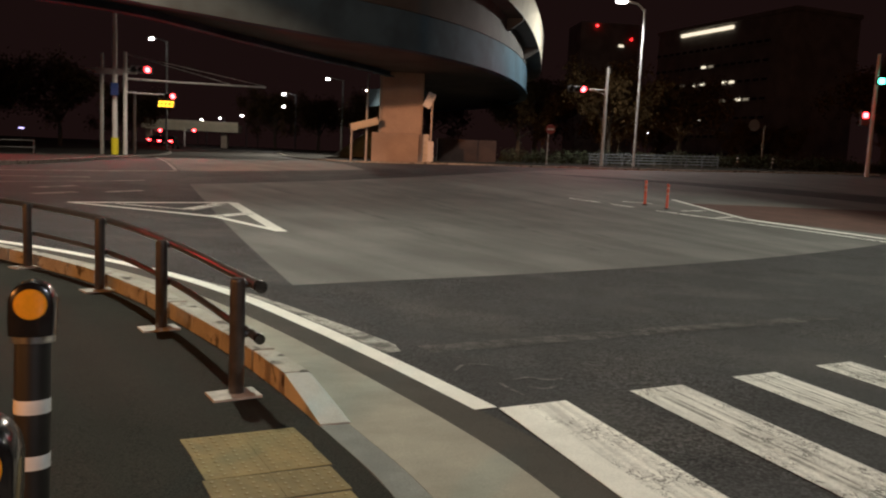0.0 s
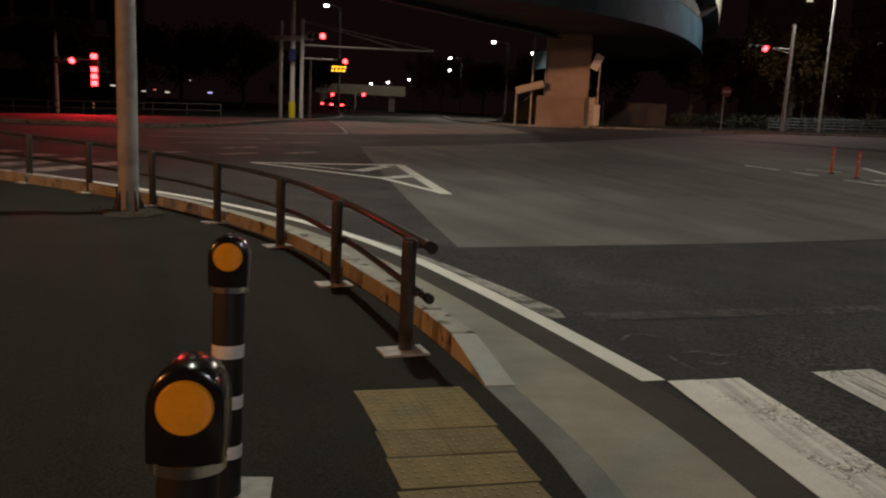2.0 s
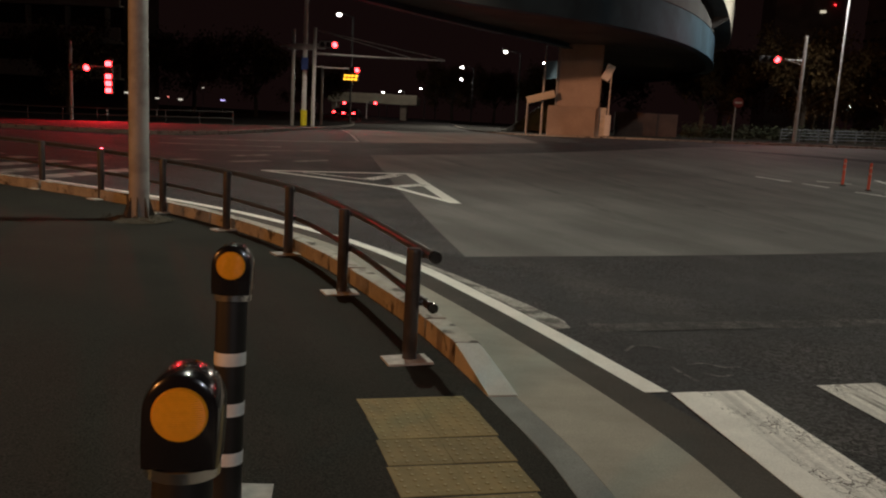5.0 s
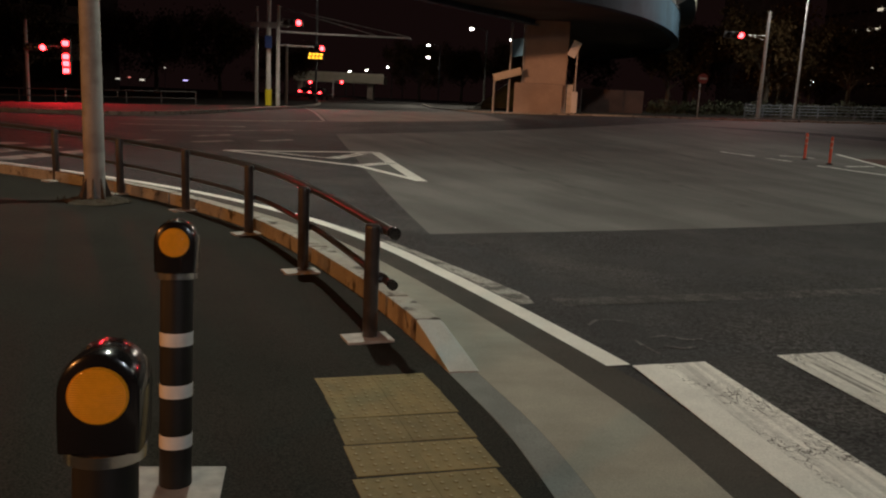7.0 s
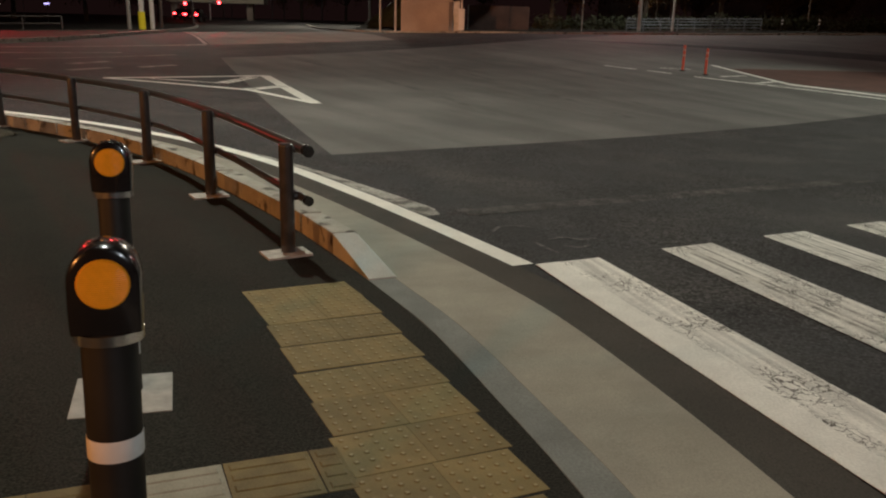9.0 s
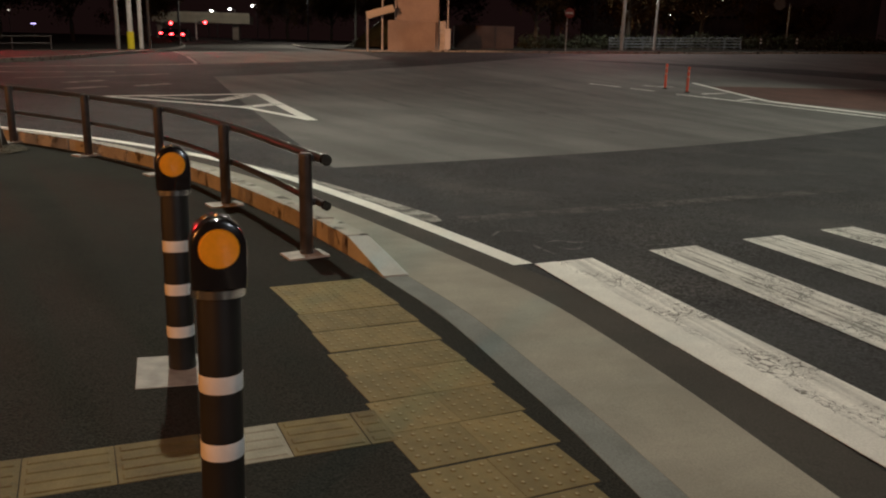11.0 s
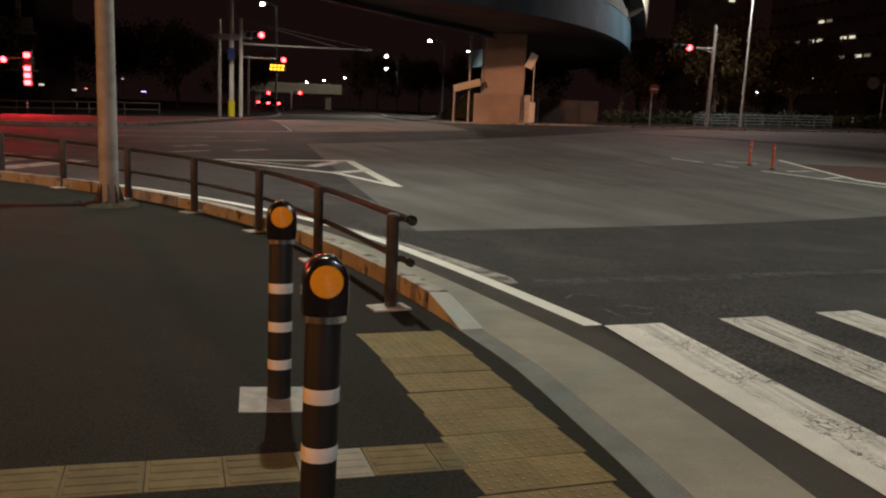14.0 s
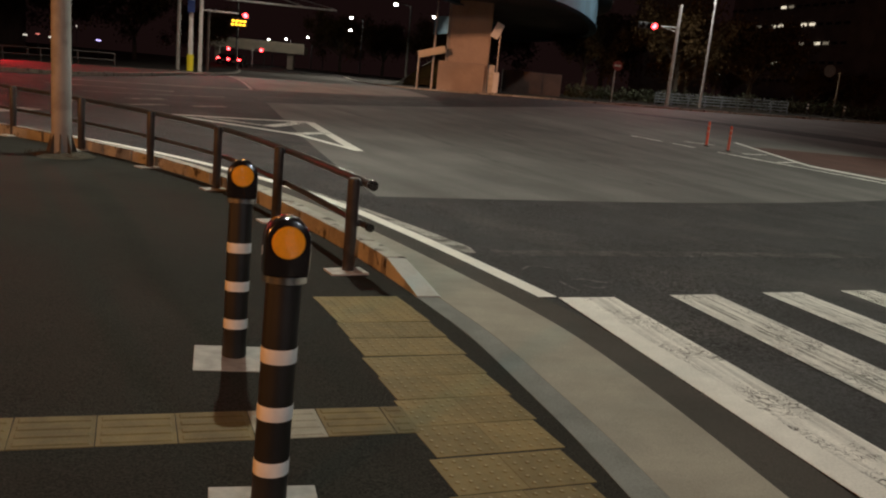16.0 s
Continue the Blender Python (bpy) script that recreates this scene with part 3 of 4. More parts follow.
def climbing(rows_):
    """A section carried along the outer edge that climbs with the deck."""
    bm_ = bmesh.new()
    cols_ = [offset_line(outer, s_) for s_, _, _ in rows_]
    rings_ = [[bm_.verts.new((cols_[c][k].x, cols_[c][k].y, TOP + z_ + f_ * RISE[k])) for c, (_, z_, f_) in enumerate(rows_)] for k in range(len(outer))]
    m_ = len(rows_)
    for a_, b_ in zip(rings_, rings_[1:]):
        for c in range(m_):
            bm_.faces.new((a_[c], a_[(c + 1) % m_], b_[(c + 1) % m_], b_[c]))
    bm_.faces.new(rings_[0])
    bm_.faces.new(rings_[-1][::-1])
    bmesh.ops.recalc_face_normals(bm_, faces=bm_.faces[:])
    return bm_


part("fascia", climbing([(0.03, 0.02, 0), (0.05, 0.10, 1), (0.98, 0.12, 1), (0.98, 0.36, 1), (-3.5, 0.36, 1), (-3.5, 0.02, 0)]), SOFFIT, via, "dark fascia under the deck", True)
part("parapet", climbing([(0.99, 0.10, 1), (1.04, 1.85, 1), (0.86, 1.85, 1), (0.82, 0.36, 1)]), PARAPET, via, "pale beige parapet", True)
for k in (tip - 9, tip - 4):
    a, b = offset_line(outer, 0.04)[k], offset_line(outer, 0.95)[k]
    d = Vector((b.x - a.x, b.y - a.y))
    m = Matrix.Rotation(math.atan2(d.y, d.x), 4, "Z")
    bm = bmesh.new()
    cut = ((0.0, RISE[k] - 0.6), (0.0, 0.1 + RISE[k]), (d.length, 0.1 + RISE[k]), (d.length, RISE[k] - 0.02), (0.25, RISE[k] - 0.5))
    sides = [[bm.verts.new((u_, w_, z_)) for u_, z_ in cut] for w_ in (-0.14, 0.14)]
    for i in range(5):
        bm.faces.new((sides[0][i], sides[0][(i + 1) % 5], sides[1][(i + 1) % 5], sides[1][i]))
    bm.faces.new(sides[0])
    bm.faces.new(sides[1][::-1])
    bmesh.ops.recalc_face_normals(bm, faces=bm.faces[:])
    bmesh.ops.transform(bm, matrix=Matrix.Translation((a.x, a.y, TOP)) @ m, verts=bm.verts[:])
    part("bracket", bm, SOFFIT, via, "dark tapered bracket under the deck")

PX, PY = 2.97, 50.9
pier = thing("viaduct_pier", "tall concrete viaduct pier lit orange by an added spot", "pier", PX, PY, turn=-4)
part("shaft", box(0, 0, 2.85, 2.58, 1.7, 5.7, 0.12), PIER, pier)
part("footing", box(-0.35, -0.05, 0.85, 2.95, 2.1, 1.95, 0.08), PIER, pier)
part("bearing_block", box(0, 0.2, 5.6, 2.0, 1.5, 0.5, 0.03), SOFFIT, pier)
part("side_cabinet", box(1.45, -0.3, 0.9, 0.58, 0.5, 1.9, 0.03), GALV, pier, "grey metal cabinet")
part("down_pipe", tube([(-1.36, -0.6, 0.2), (-1.36, -0.6, 5.5)], 0.09, 8), GALV, pier, "grey drain pipe")

# ---------------------------------------------------------------- footway furniture
def bollard(x, y, turn=0.0, lean=-2.2, side=1.2, low=0.161):
    b = thing("bollard", "black rubber bollard with white bands and amber reflector on the footway", "bollard", x, y, None, turn, "bollards")
    part("post", lathe([(0.060, 0.0), (0.058, 0.02), (0.057, 0.10), (0.057, 0.765), (0.052, 0.79)], 28), BLACK_RUBBER, b, smooth_faces=True)
    for z in (low, low + 0.187, low + 0.376):
        part("band", lathe([(0.0578, z - 0.024), (0.0584, z - 0.022), (0.0584, z + 0.022), (0.0578, z + 0.024)], 28), WHITE_BAND, b, "white reflective band", True)
    part("collar", lathe([(0.062, 0.770), (0.071, 0.774), (0.071, 0.796), (0.064, 0.80)], 28), CHROME, b, "shiny metal collar", True)
    # rounded housing: an arch, swept in depth with soft edges
    bm = bmesh.new()
    prof = [(-0.070, 0.80), (-0.072, 0.84)] + [(-0.072 * math.cos(a), 0.905 + 0.078 * math.sin(a)) for a in [math.pi * i / 18 for i in range(19)]] + [(0.072, 0.84), (0.070, 0.80)]
    rings = []
    for dy, s in ((-0.062, 0.86), (-0.058, 0.95), (-0.046, 1.0), (0.046, 1.0), (0.058, 0.95), (0.062, 0.86)):
        rings.append([bm.verts.new((px * s, dy, 0.89 + (pz - 0.89) * s if pz > 0.81 else pz)) for px, pz in prof])
    for p, q in zip(rings, rings[1:]):
        for i in range(len(prof)):
            j = (i + 1) % len(prof)
            bm.faces.new((p[i], p[j], q[j], q[i]))
    bm.faces.new(rings[0][::-1])
    bm.faces.new(rings[-1])
    bmesh.ops.recalc_face_normals(bm, faces=bm.faces[:])
    part("housing", bm, BLACK_GLOSS, b, "glossy black rounded housing", True)
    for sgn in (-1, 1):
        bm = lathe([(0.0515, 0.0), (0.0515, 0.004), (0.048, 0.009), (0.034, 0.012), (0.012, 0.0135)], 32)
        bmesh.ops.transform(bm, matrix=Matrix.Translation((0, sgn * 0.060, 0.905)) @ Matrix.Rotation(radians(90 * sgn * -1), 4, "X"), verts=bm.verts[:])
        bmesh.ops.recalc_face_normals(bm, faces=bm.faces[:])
        part("reflector", bm, AMBER, b, "round amber reflector lens with a faint added glow", True)
    for dx in (-0.028, 0.0, 0.028):
        bm = lathe([(0.007, 0.0), (0.006, 0.006), (0.003, 0.009)], 8)
        bmesh.ops.translate(bm, vec=(dx, 0, 0.979 - abs(dx) * 0.28), verts=bm.verts[:])
        part("rivet", bm, CHROME, b)
    b.rotation_euler = (radians(lean), radians(side), radians(turn))
    base = part("base_pad", box(0, 0, 0, 0.36, 0.35, 0.014, 0.003), PLATE_STEEL, b, "pale square base pad")
    base.matrix_basis = b.rotation_euler.to_matrix().to_4x4().inverted() @ Matrix.Translation((0.0, -0.045, 0.009)) @ Euler((math.atan(-FALL), math.atan(TILT), 0)).to_matrix().to_4x4() @ Matrix.Rotation(radians(14), 4, "Z")
    return b


bollard(-0.380, 1.412, 14, -3.2)
bollard(-0.803, 2.790, 13, -4.8, 0.4, 0.180)

POSTS = [(-0.415, 4.83), (-1.25, 6.52), (-2.19, 8.05), (-3.31, 9.21), (-4.53, 10.10), (-5.77, 10.78), (-6.95, 11.24), (-8.35, 11.62), (-9.8, 11.95), (-11.3, 12.25), (-12.8, 12.5)]
rail = thing("guard_rail", "dark brown tubular guard rail with two bars along the kerb", "guard rail", 0, 0, 0)
H = 0.715
axis = [Vector((x, y, gz(x, y))) for x, y in POSTS]
for i, (x, y) in enumerate(POSTS):
    z = gz(x, y)
    bm = lathe([(0.046, 0.0), (0.046, H - 0.02), (0.043, H - 0.006), (0.036, H)], 20)
    bmesh.ops.translate(bm, vec=(x, y, z + 0.01), verts=bm.verts[:])
    p = part("post", bm, RAIL_PAINT, rail, smooth_faces=True)
    t = Vector(POSTS[min(i + 1, len(POSTS) - 1)]) - Vector(POSTS[max(i - 1, 0)])
    m = Matrix.Rotation(math.atan2(t.y, t.x), 4, "Z")
    part("base_plate", box(x - 0.01, y - 0.03, z + 0.022, 0.19, 0.29, 0.016, 0.003, m), PLATE_STEEL, p, "pale steel base plate")
    side = Vector((t.y, -t.x)).normalized() * -1
    side = side if side.x > 0 or side.y > 0 else -side
    for zz in (H - 0.03, 0.385):
        bm = tube([(x, y, z + zz), (x + side.x * 0.10, y + side.y * 0.10, z + zz)], 0.024, 10)
        part("bracket", bm, RAIL_PAINT, p)


def rail_line(height, off):
    pts = curve_points([Vector((x, y)) for x, y in POSTS], 10)
    d0 = (pts[0] - pts[4]).normalized()
    pts = [pts[0] + d0 * 0.15, pts[0] + d0 * 0.07] + pts
    pts = offset_line(pts, off)
    return [(p.x, p.y, gz(p.x, p.y) + height) for p in pts]


for nm, hh, rr in (("top_rail", H - 0.02, 0.032), ("lower_rail", 0.385, 0.025)):
    pts = rail_line(hh, 0.085)
    part(nm, tube(pts, rr, 16), RAIL_PAINT, rail, smooth_faces=True)
    p, q = Vector(pts[0]), Vector(pts[1])
    d = (p - q).normalized()
    part("end_cap", tube([p - d * 0.02, p + d * 0.012, p + d * 0.02], rr + 0.006, 14), BLACK_GLOSS, rail, "rounded black end cap", True)


def street_pole(x, y):
    s = thing("street_lamp", "tall tapered steel street lamp on the footway", "street lamp", x, y)
    part("pole", lathe([(0.118, 0.0), (0.116, 1.0), (0.105, 4.0), (0.075, 9.4), (0.07, 9.6)], 28), POLE_GREY, s, smooth_faces=True)
    part("base_plate", box(0, 0, 0.03, 0.46, 0.46, 0.03, 0.004), RUST, s, "dirty rusty base plate, darkened for shade")
    for k in range(8):
        a = k * math.pi / 4 + 0.3
        bm = bmesh.new()
        vs = [bm.verts.new(v) for v in ((0.11, -0.008, 0.04), (0.19, -0.008, 0.04), (0.115, -0.008, 0.30), (0.11, 0.008, 0.04), (0.19, 0.008, 0.04), (0.115, 0.008, 0.30))]
        for f_ in ((0, 1, 2), (3, 5, 4), (0, 3, 4, 1), (1, 4, 5, 2), (0, 2, 5, 3)):
            bm.faces.new([vs[i] for i in f_])
        bmesh.ops.rotate(bm, cent=(0, 0, 0), matrix=Matrix.Rotation(a, 3, "Z"), verts=bm.verts[:])
        part("gusset", bm, RUST, s)
    part("arm", tube([(0, 0, 9.5), (0.5, 0.45, 10.0), (1.1, 1.0, 10.35), (1.55, 1.4, 10.4)], 0.05, 10), POLE_GREY, s)
    head = box(1.9, 1.7, 10.4, 0.75, 0.3, 0.12, 0.04, Matrix.Rotation(0.73, 4, "Z"))
    part("lamp_head", head, POLE_GREY, s)
    return s


street_pole(-4.45, 9.30)
# a skirt of soil and dry weeds round the foot of the pole
bm = bmesh.new()
rnd = random.Random(11)
rings = []
for k, (r0, h0) in enumerate(((0.14, 0.05), (0.24, 0.045), (0.31, 0.025), (0.40, 0.004))):
    rings.append([bm.verts.new((-4.45 + r0 * rnd.uniform(0.85, 1.15) * math.cos(a), 9.30 + r0 * rnd.uniform(0.85, 1.15) * math.sin(a), gz(-4.45, 9.30) + 0.012 + h0 * rnd.uniform(0.6, 1.3))) for a in [2 * math.pi * i / 26 for i in range(26)]])
for lo, hi in zip(rings, rings[1:]):
    for i in range(26):
        bm.faces.new((lo[i], hi[i], hi[(i + 1) % 26], lo[(i + 1) % 26]))
for k in range(160):
    a, d = rnd.uniform(0, 6.28), rnd.uniform(0.2, 0.42)
    x, y, z = -4.45 + d * math.cos(a), 9.30 + d * math.sin(a), gz(-4.45, 9.30) + 0.012
    lean, tall, side = rnd.uniform(-0.05, 0.05), rnd.uniform(0.03, 0.10), rnd.uniform(0, 3.14)
    bm.faces.new([bm.verts.new(v) for v in ((x - 0.005 * math.cos(side), y - 0.005 * math.sin(side), z), (x + 0.005 * math.cos(side), y + 0.005 * math.sin(side), z), (x + lean, y + lean * 0.6, z + tall))])
tagged(part("dry_weeds", bm, SOIL), "soil and dry weeds round the foot of the street lamp", "weeds", kind="stuff")

# ---------------------------------------------------------------- signals across the crossing
def signal_head(parent, x, y, z, face, lit=0, w=1.25):
    """A horizontal three-lens signal; lit: 0 red at the side nearest the road."""
    m = Matrix.Rotation(face, 4, "Z")
    def put(bm):
        bmesh.ops.transform(bm, matrix=Matrix.Translation((x, y, z)) @ m, verts=bm.verts[:])
        return bm
    h = part("signal_head", put(box(0, 0, 0, w, 0.14, 0.40, 0.04)), HOUSING, parent, "grey three-lamp traffic signal showing red")
    for k in range(3):
        cx = (k - 1) * w * 0.31 * -1
        bm = lathe([(0.165, 0.0), (0.155, 0.02), (0.06, 0.04)], 20)
        bmesh.ops.transform(bm, matrix=Matrix.Translation((cx, -0.075, 0)) @ Matrix.Rotation(radians(90), 4, "X"), verts=bm.verts[:])
        part("lens", put(bm), LIT_RED if k == lit else DARK_LENS, h, "lit red lens" if k == lit else "unlit dark lens")
        bm = bmesh.new()
        ring = [[bm.verts.new((cx + 0.17 * math.cos(a), yy, 0.17 * math.sin(a))) for a in [math.pi * i / 10 for i in range(11)]] for yy in (-0.07, -0.30)]
        for i in range(10):
            bm.faces.new((ring[0][i], ring[0][i + 1], ring[1][i + 1], ring[1][i]))
        part("visor", put(bm), HOUSING, h)
    return h


def pole(parent, x, y, z0, z1, r0, r1, mat, name="pole"):
    bm = lathe([(r0, 0.0), (r1, z1 - z0)], 14)
    bmesh.ops.translate(bm, vec=(x, y, z0), verts=bm.verts[:])
    return part(name, bm, mat, parent, smooth_faces=True)


# right-hand signal
s = thing("traffic_signal", "pale traffic signal pole with red lamp on a bracket", "traffic signal", 15.75, 50.0, group="traffic signals")
pole(s, 0, 0, 0, 6.25, 0.12, 0.09, PALE_POLE)
part("arm", tube([(0, 0, 4.85), (-1.1, 0, 4.85)], 0.035, 8), PALE_POLE, s)
part("arm", tube([(0, 0, 4.55), (-0.6, 0, 4.75), (-1.1, 0, 4.8)], 0.025, 8), PALE_POLE, s)
signal_head(s, -1.92, -0.05, 4.81, 0.10)

# left-hand cluster
s = thing("traffic_signal", "traffic signal pole with long mast arm and stay wires", "traffic signal", -13.6, 50.0, group="traffic signals")
pole(s, 0, 0, 0, 6.2, 0.13, 0.10, PALE_POLE)
part("mast_arm", tube([(0, 0, 4.65), (3.0, 0, 4.60), (8.2, 0, 4.58)], 0.06, 8, taper=0.045), PALE_POLE, s)
for e in (6.1, 8.1):
    part("stay_wire", tube([(0, 0, 6.1), (e, 0, 4.65)], 0.02, 5), GALV, s)
signal_head(s, 0.95, -0.2, 5.2, 0.05)
part("arm", tube([(0, 0, 5.2), (0.8, -0.1, 5.2)], 0.035, 8), PALE_POLE, s)
part("arm", tube([(0, 0.1, 3.85), (2.2, 0.1, 3.83)], 0.035, 8), PALE_POLE, s)

s = thing("traffic_signal", "far traffic signal over the lanes with a glowing amber message panel", "traffic signal", -15.2, 58.0, group="traffic signals")
pole(s, 0, 0, 0, 4.4, 0.11, 0.09, PALE_POLE)
part("arm", tube([(0, 0, 4.25), (1.9, 0, 4.25)], 0.04, 8), PALE_POLE, s)
h = signal_head(s, 2.2, -0.1, 4.2, 0.05)
bm = box(2.1, -0.1, 3.65, 1.2, 0.14, 0.5, 0.03)
part("message_panel", bm, HOUSING, s)
LED_AMBER = material("lit_amber_message", (0.6, 0.35, 0.03), 0.4, emit=(1.0, 0.50, 0.03), power=4)
for dz in (0.13, -0.11):
    for k in range(4):
        part("message_lamp", box(1.70 + 0.27 * k + 0.05 * (dz > 0), -0.19, 3.65 + dz, 0.17, 0.03, 0.14, 0.015), LED_AMBER, s, "glowing amber message lamps")

s = thing("lamp_pole", "tall pale lamp pole with blue sign and yellow guard sleeve", "lamp pole", -14.2, 50.0)
pole(s, 0, 0, 0, 10.5, 0.16, 0.10, PALE_POLE)
part("guard_sleeve", lathe([(0.20, 0.15), (0.20, 1.15)], 14), YELLOW, s, "yellow guard sleeve")
part("sign", box(0.05, -0.24, 4.0, 0.42, 0.04, 0.75, 0.02), SIGN_BLUE, s, "blue direction sign")
s = thing("sign_pole", "grey pole with cross arm and hanging sign boards", "pole", -14.95, 50.0)
pole(s, 0, 0, 0, 6.1, 0.12, 0.10, GALV)
part("cross_arm", tube([(-0.9, 0, 5.1), (2.0, 0, 5.05)], 0.08, 8), GALV, s)
part("sign_board", box(0.45, -0.1, 5.05, 1.6, 0.05, 0.35, 0.02), GALV, s)

# signals at the far left
s = thing("traffic_signal", "traffic signal with red lamp and vertical red bar lamps", "traffic signal", -26.75, 45.0, group="traffic signals")
pole(s, 0, 0, 0, 4.7, 0.10, 0.08, PALE_POLE)
signal_head(s, 0.6, -0.1, 3.2, 0.35)
part("lamp_panel", box(2.4, -0.1, 2.75, 0.5, 0.12, 2.0, 0.03), HOUSING, s)
for zz in (3.48, 2.75, 2.36, 1.97):
    part("lens", box(2.4, -0.19, zz, 0.34, 0.05, 0.26, 0.06), LIT_RED, s, "lit red lamp")
part("arm", tube([(0, 0, 3.3), (2.3, 0, 3.3)], 0.035, 8), PALE_POLE, s)

# lamp pole and no-entry sign by the far kerb
s = thing("lamp_pole", "tall pale street lamp beside the far railing", "lamp pole", 17.86, 50.0)
pole(s, 0, 0, 0, 9.9, 0.085, 0.05, PALE_POLE)
part("arm", tube([(0, 0, 9.8), (-0.5, -0.1, 10.2), (-1.2, -0.2, 10.3)], 0.045, 8), PALE_POLE, s)
part("lamp_head", box(-1.6, -0.25, 10.32, 0.8, 0.4, 0.14, 0.05), GALV, s)
part("lamp_glass", box(-1.6, -0.25, 10.22, 0.6, 0.3, 0.08, 0.02), LIT_WHITE, s, "glowing lamp glass")
s = thing("road_sign", "round red no-entry sign on a thin pole", "road sign", 12.05, 49.5)
pole(s, 0, 0, 0, 2.5, 0.035, 0.035, PALE_POLE)
bm = lathe([(0.30, 0.0), (0.30, 0.02)], 20)
bmesh.ops.transform(bm, matrix=Matrix.Translation((0.12, -0.05, 2.3)) @ Matrix.Rotation(radians(90), 4, "X"), verts=bm.verts[:])
part("disc", bm, SIGN_RED, s)
part("bar", box(0.12, -0.085, 2.3, 0.42, 0.01, 0.11), SIGN_WHITE, s)

# delineators
PALE_BAND = material("pale_band", (0.60, 0.34, 0.28), 0.5)
for x, y in ((9.86, 25.9), (10.28, 25.02)):
    s = thing("delineator_post", "slim orange rubber delineator post on the road", "delineator", x, y, group="delineator posts")
    part("base", lathe([(0.10, 0.0), (0.10, 0.02), (0.05, 0.04)], 16), BLACK_RUBBER, s)
    part("post", lathe([(0.04, 0.03), (0.04, 0.78), (0.03, 0.82)], 14), ORANGE, s, smooth_faces=True)
    for z in (0.5, 0.68):
        part("band", lathe([(0.041, z - 0.03), (0.0415, z + 0.03)], 14), PALE_BAND, s)

# far kerb, railing
far_kerb = curve_points([Vector(p) for p in ((40, 41.5), (24, 42.5), (17.5, 42.0), (13, 43.0), (10, 45.0), (6.5, 47.6), (4.4, 48.2), (1.6, 48.4), (-0.5, 50.5), (-3.0, 56.0), (-5.5, 68.0), (-8.5, 90.0))], 6)
tagged(part("far_kerb", ribbon(far_kerb, offset_line(far_kerb, 0.25), 0.09, 1, 0.2), KERB), "pale kerb along the far side of the crossing", "kerb", kind="structure")
tagged(part("far_pavement", ribbon(offset_line(far_kerb, 0.25), [Vector((max(p.x, -4), 110)) for p in far_kerb], 0.08, 8), FOOTWAY), "dark footway on the far side", "footway", kind="structure")
r_ = thing("railing", "pale blue-grey steel railing along the far footway", "railing", 0, 0, 0)
ra, rb = Vector((15.4, 51.5)), Vector((24.2, 51.5))
for k in range(9):
    p = ra.lerp(rb, k / 8)
    bm = tube([(p.x, p.y, gz(p.x, p.y) + 0.05), (p.x, p.y, gz(p.x, p.y) + 0.82)], 0.035, 8)
    part("post", bm, FAR_RAIL, r_)
for zz in (0.26, 0.45, 0.63, 0.81):
    part("bar", tube([(p.x, p.y, gz(p.x, p.y) + zz) for p in (ra, ra.lerp(rb, 0.5), rb)], 0.032, 8), FAR_RAIL, r_)

# ---------------------------------------------------------------- far surroundings
def far_lamp(x, y, hx, hy, hz, double=False):
    """A street lamp down the road: pole, arm and a glowing head."""
    s = thing("street_lamp", "distant street lamp with glowing head on a pole", "street lamp", x, y, group="distant street lamps")
    z0 = gz(x, y)
    top = hz - z0
    part("pole", lathe([(0.11, 0.0), (0.08, top)], 8), FAR_POLE, s)
    part("arm", tube([(0, 0, top - 0.1), ((hx - x) * 0.5, (hy - y) * 0.5, top + 0.12), (hx - x, hy - y, top + 0.1)], 0.05, 6), FAR_POLE, s)
    part("lamp_head", box(hx - x, hy - y, top + 0.14, 0.6, 0.36, 0.1, 0.03), FAR_POLE, s)
    part("lamp_glass", box(hx - x, hy - y, top + 0.0, 0.36, 0.3, 0.18, 0.06), LIT_WHITE, s, "glowing lamp glass")
    if double:
        part("lamp_glass", box(hx - x, hy - y, top - 1.6, 0.34, 0.3, 0.18, 0.06), LIT_WHITE, s, "glowing lamp glass")


for row in ((-1.5, 85, -3.1, 85, 8.8), (2.4, 100, 1.15, 100, 9.0), (-8.2, 110, -9.8, 110, 8.65, True), (-17.2, 76, -18.3, 75, 10.6), (-18.0, 150, -18.9, 150, 7.9), (-29.0, 160, -29.9, 160, 6.3), (-25.6, 160, -26.5, 160, 6.7),
            (-21.7, 162, -22.6, 162, 7.5), (-32.5, 170, -33.5, 170, 6.2), (25.9, 70, 25.95, 70, 4.4)):
    far_lamp(*row)

lamp("street_light", (25.9, 69.4, 4.4), (21, 62, 4.5), 850, (1.0, 0.66, 0.36), 170)

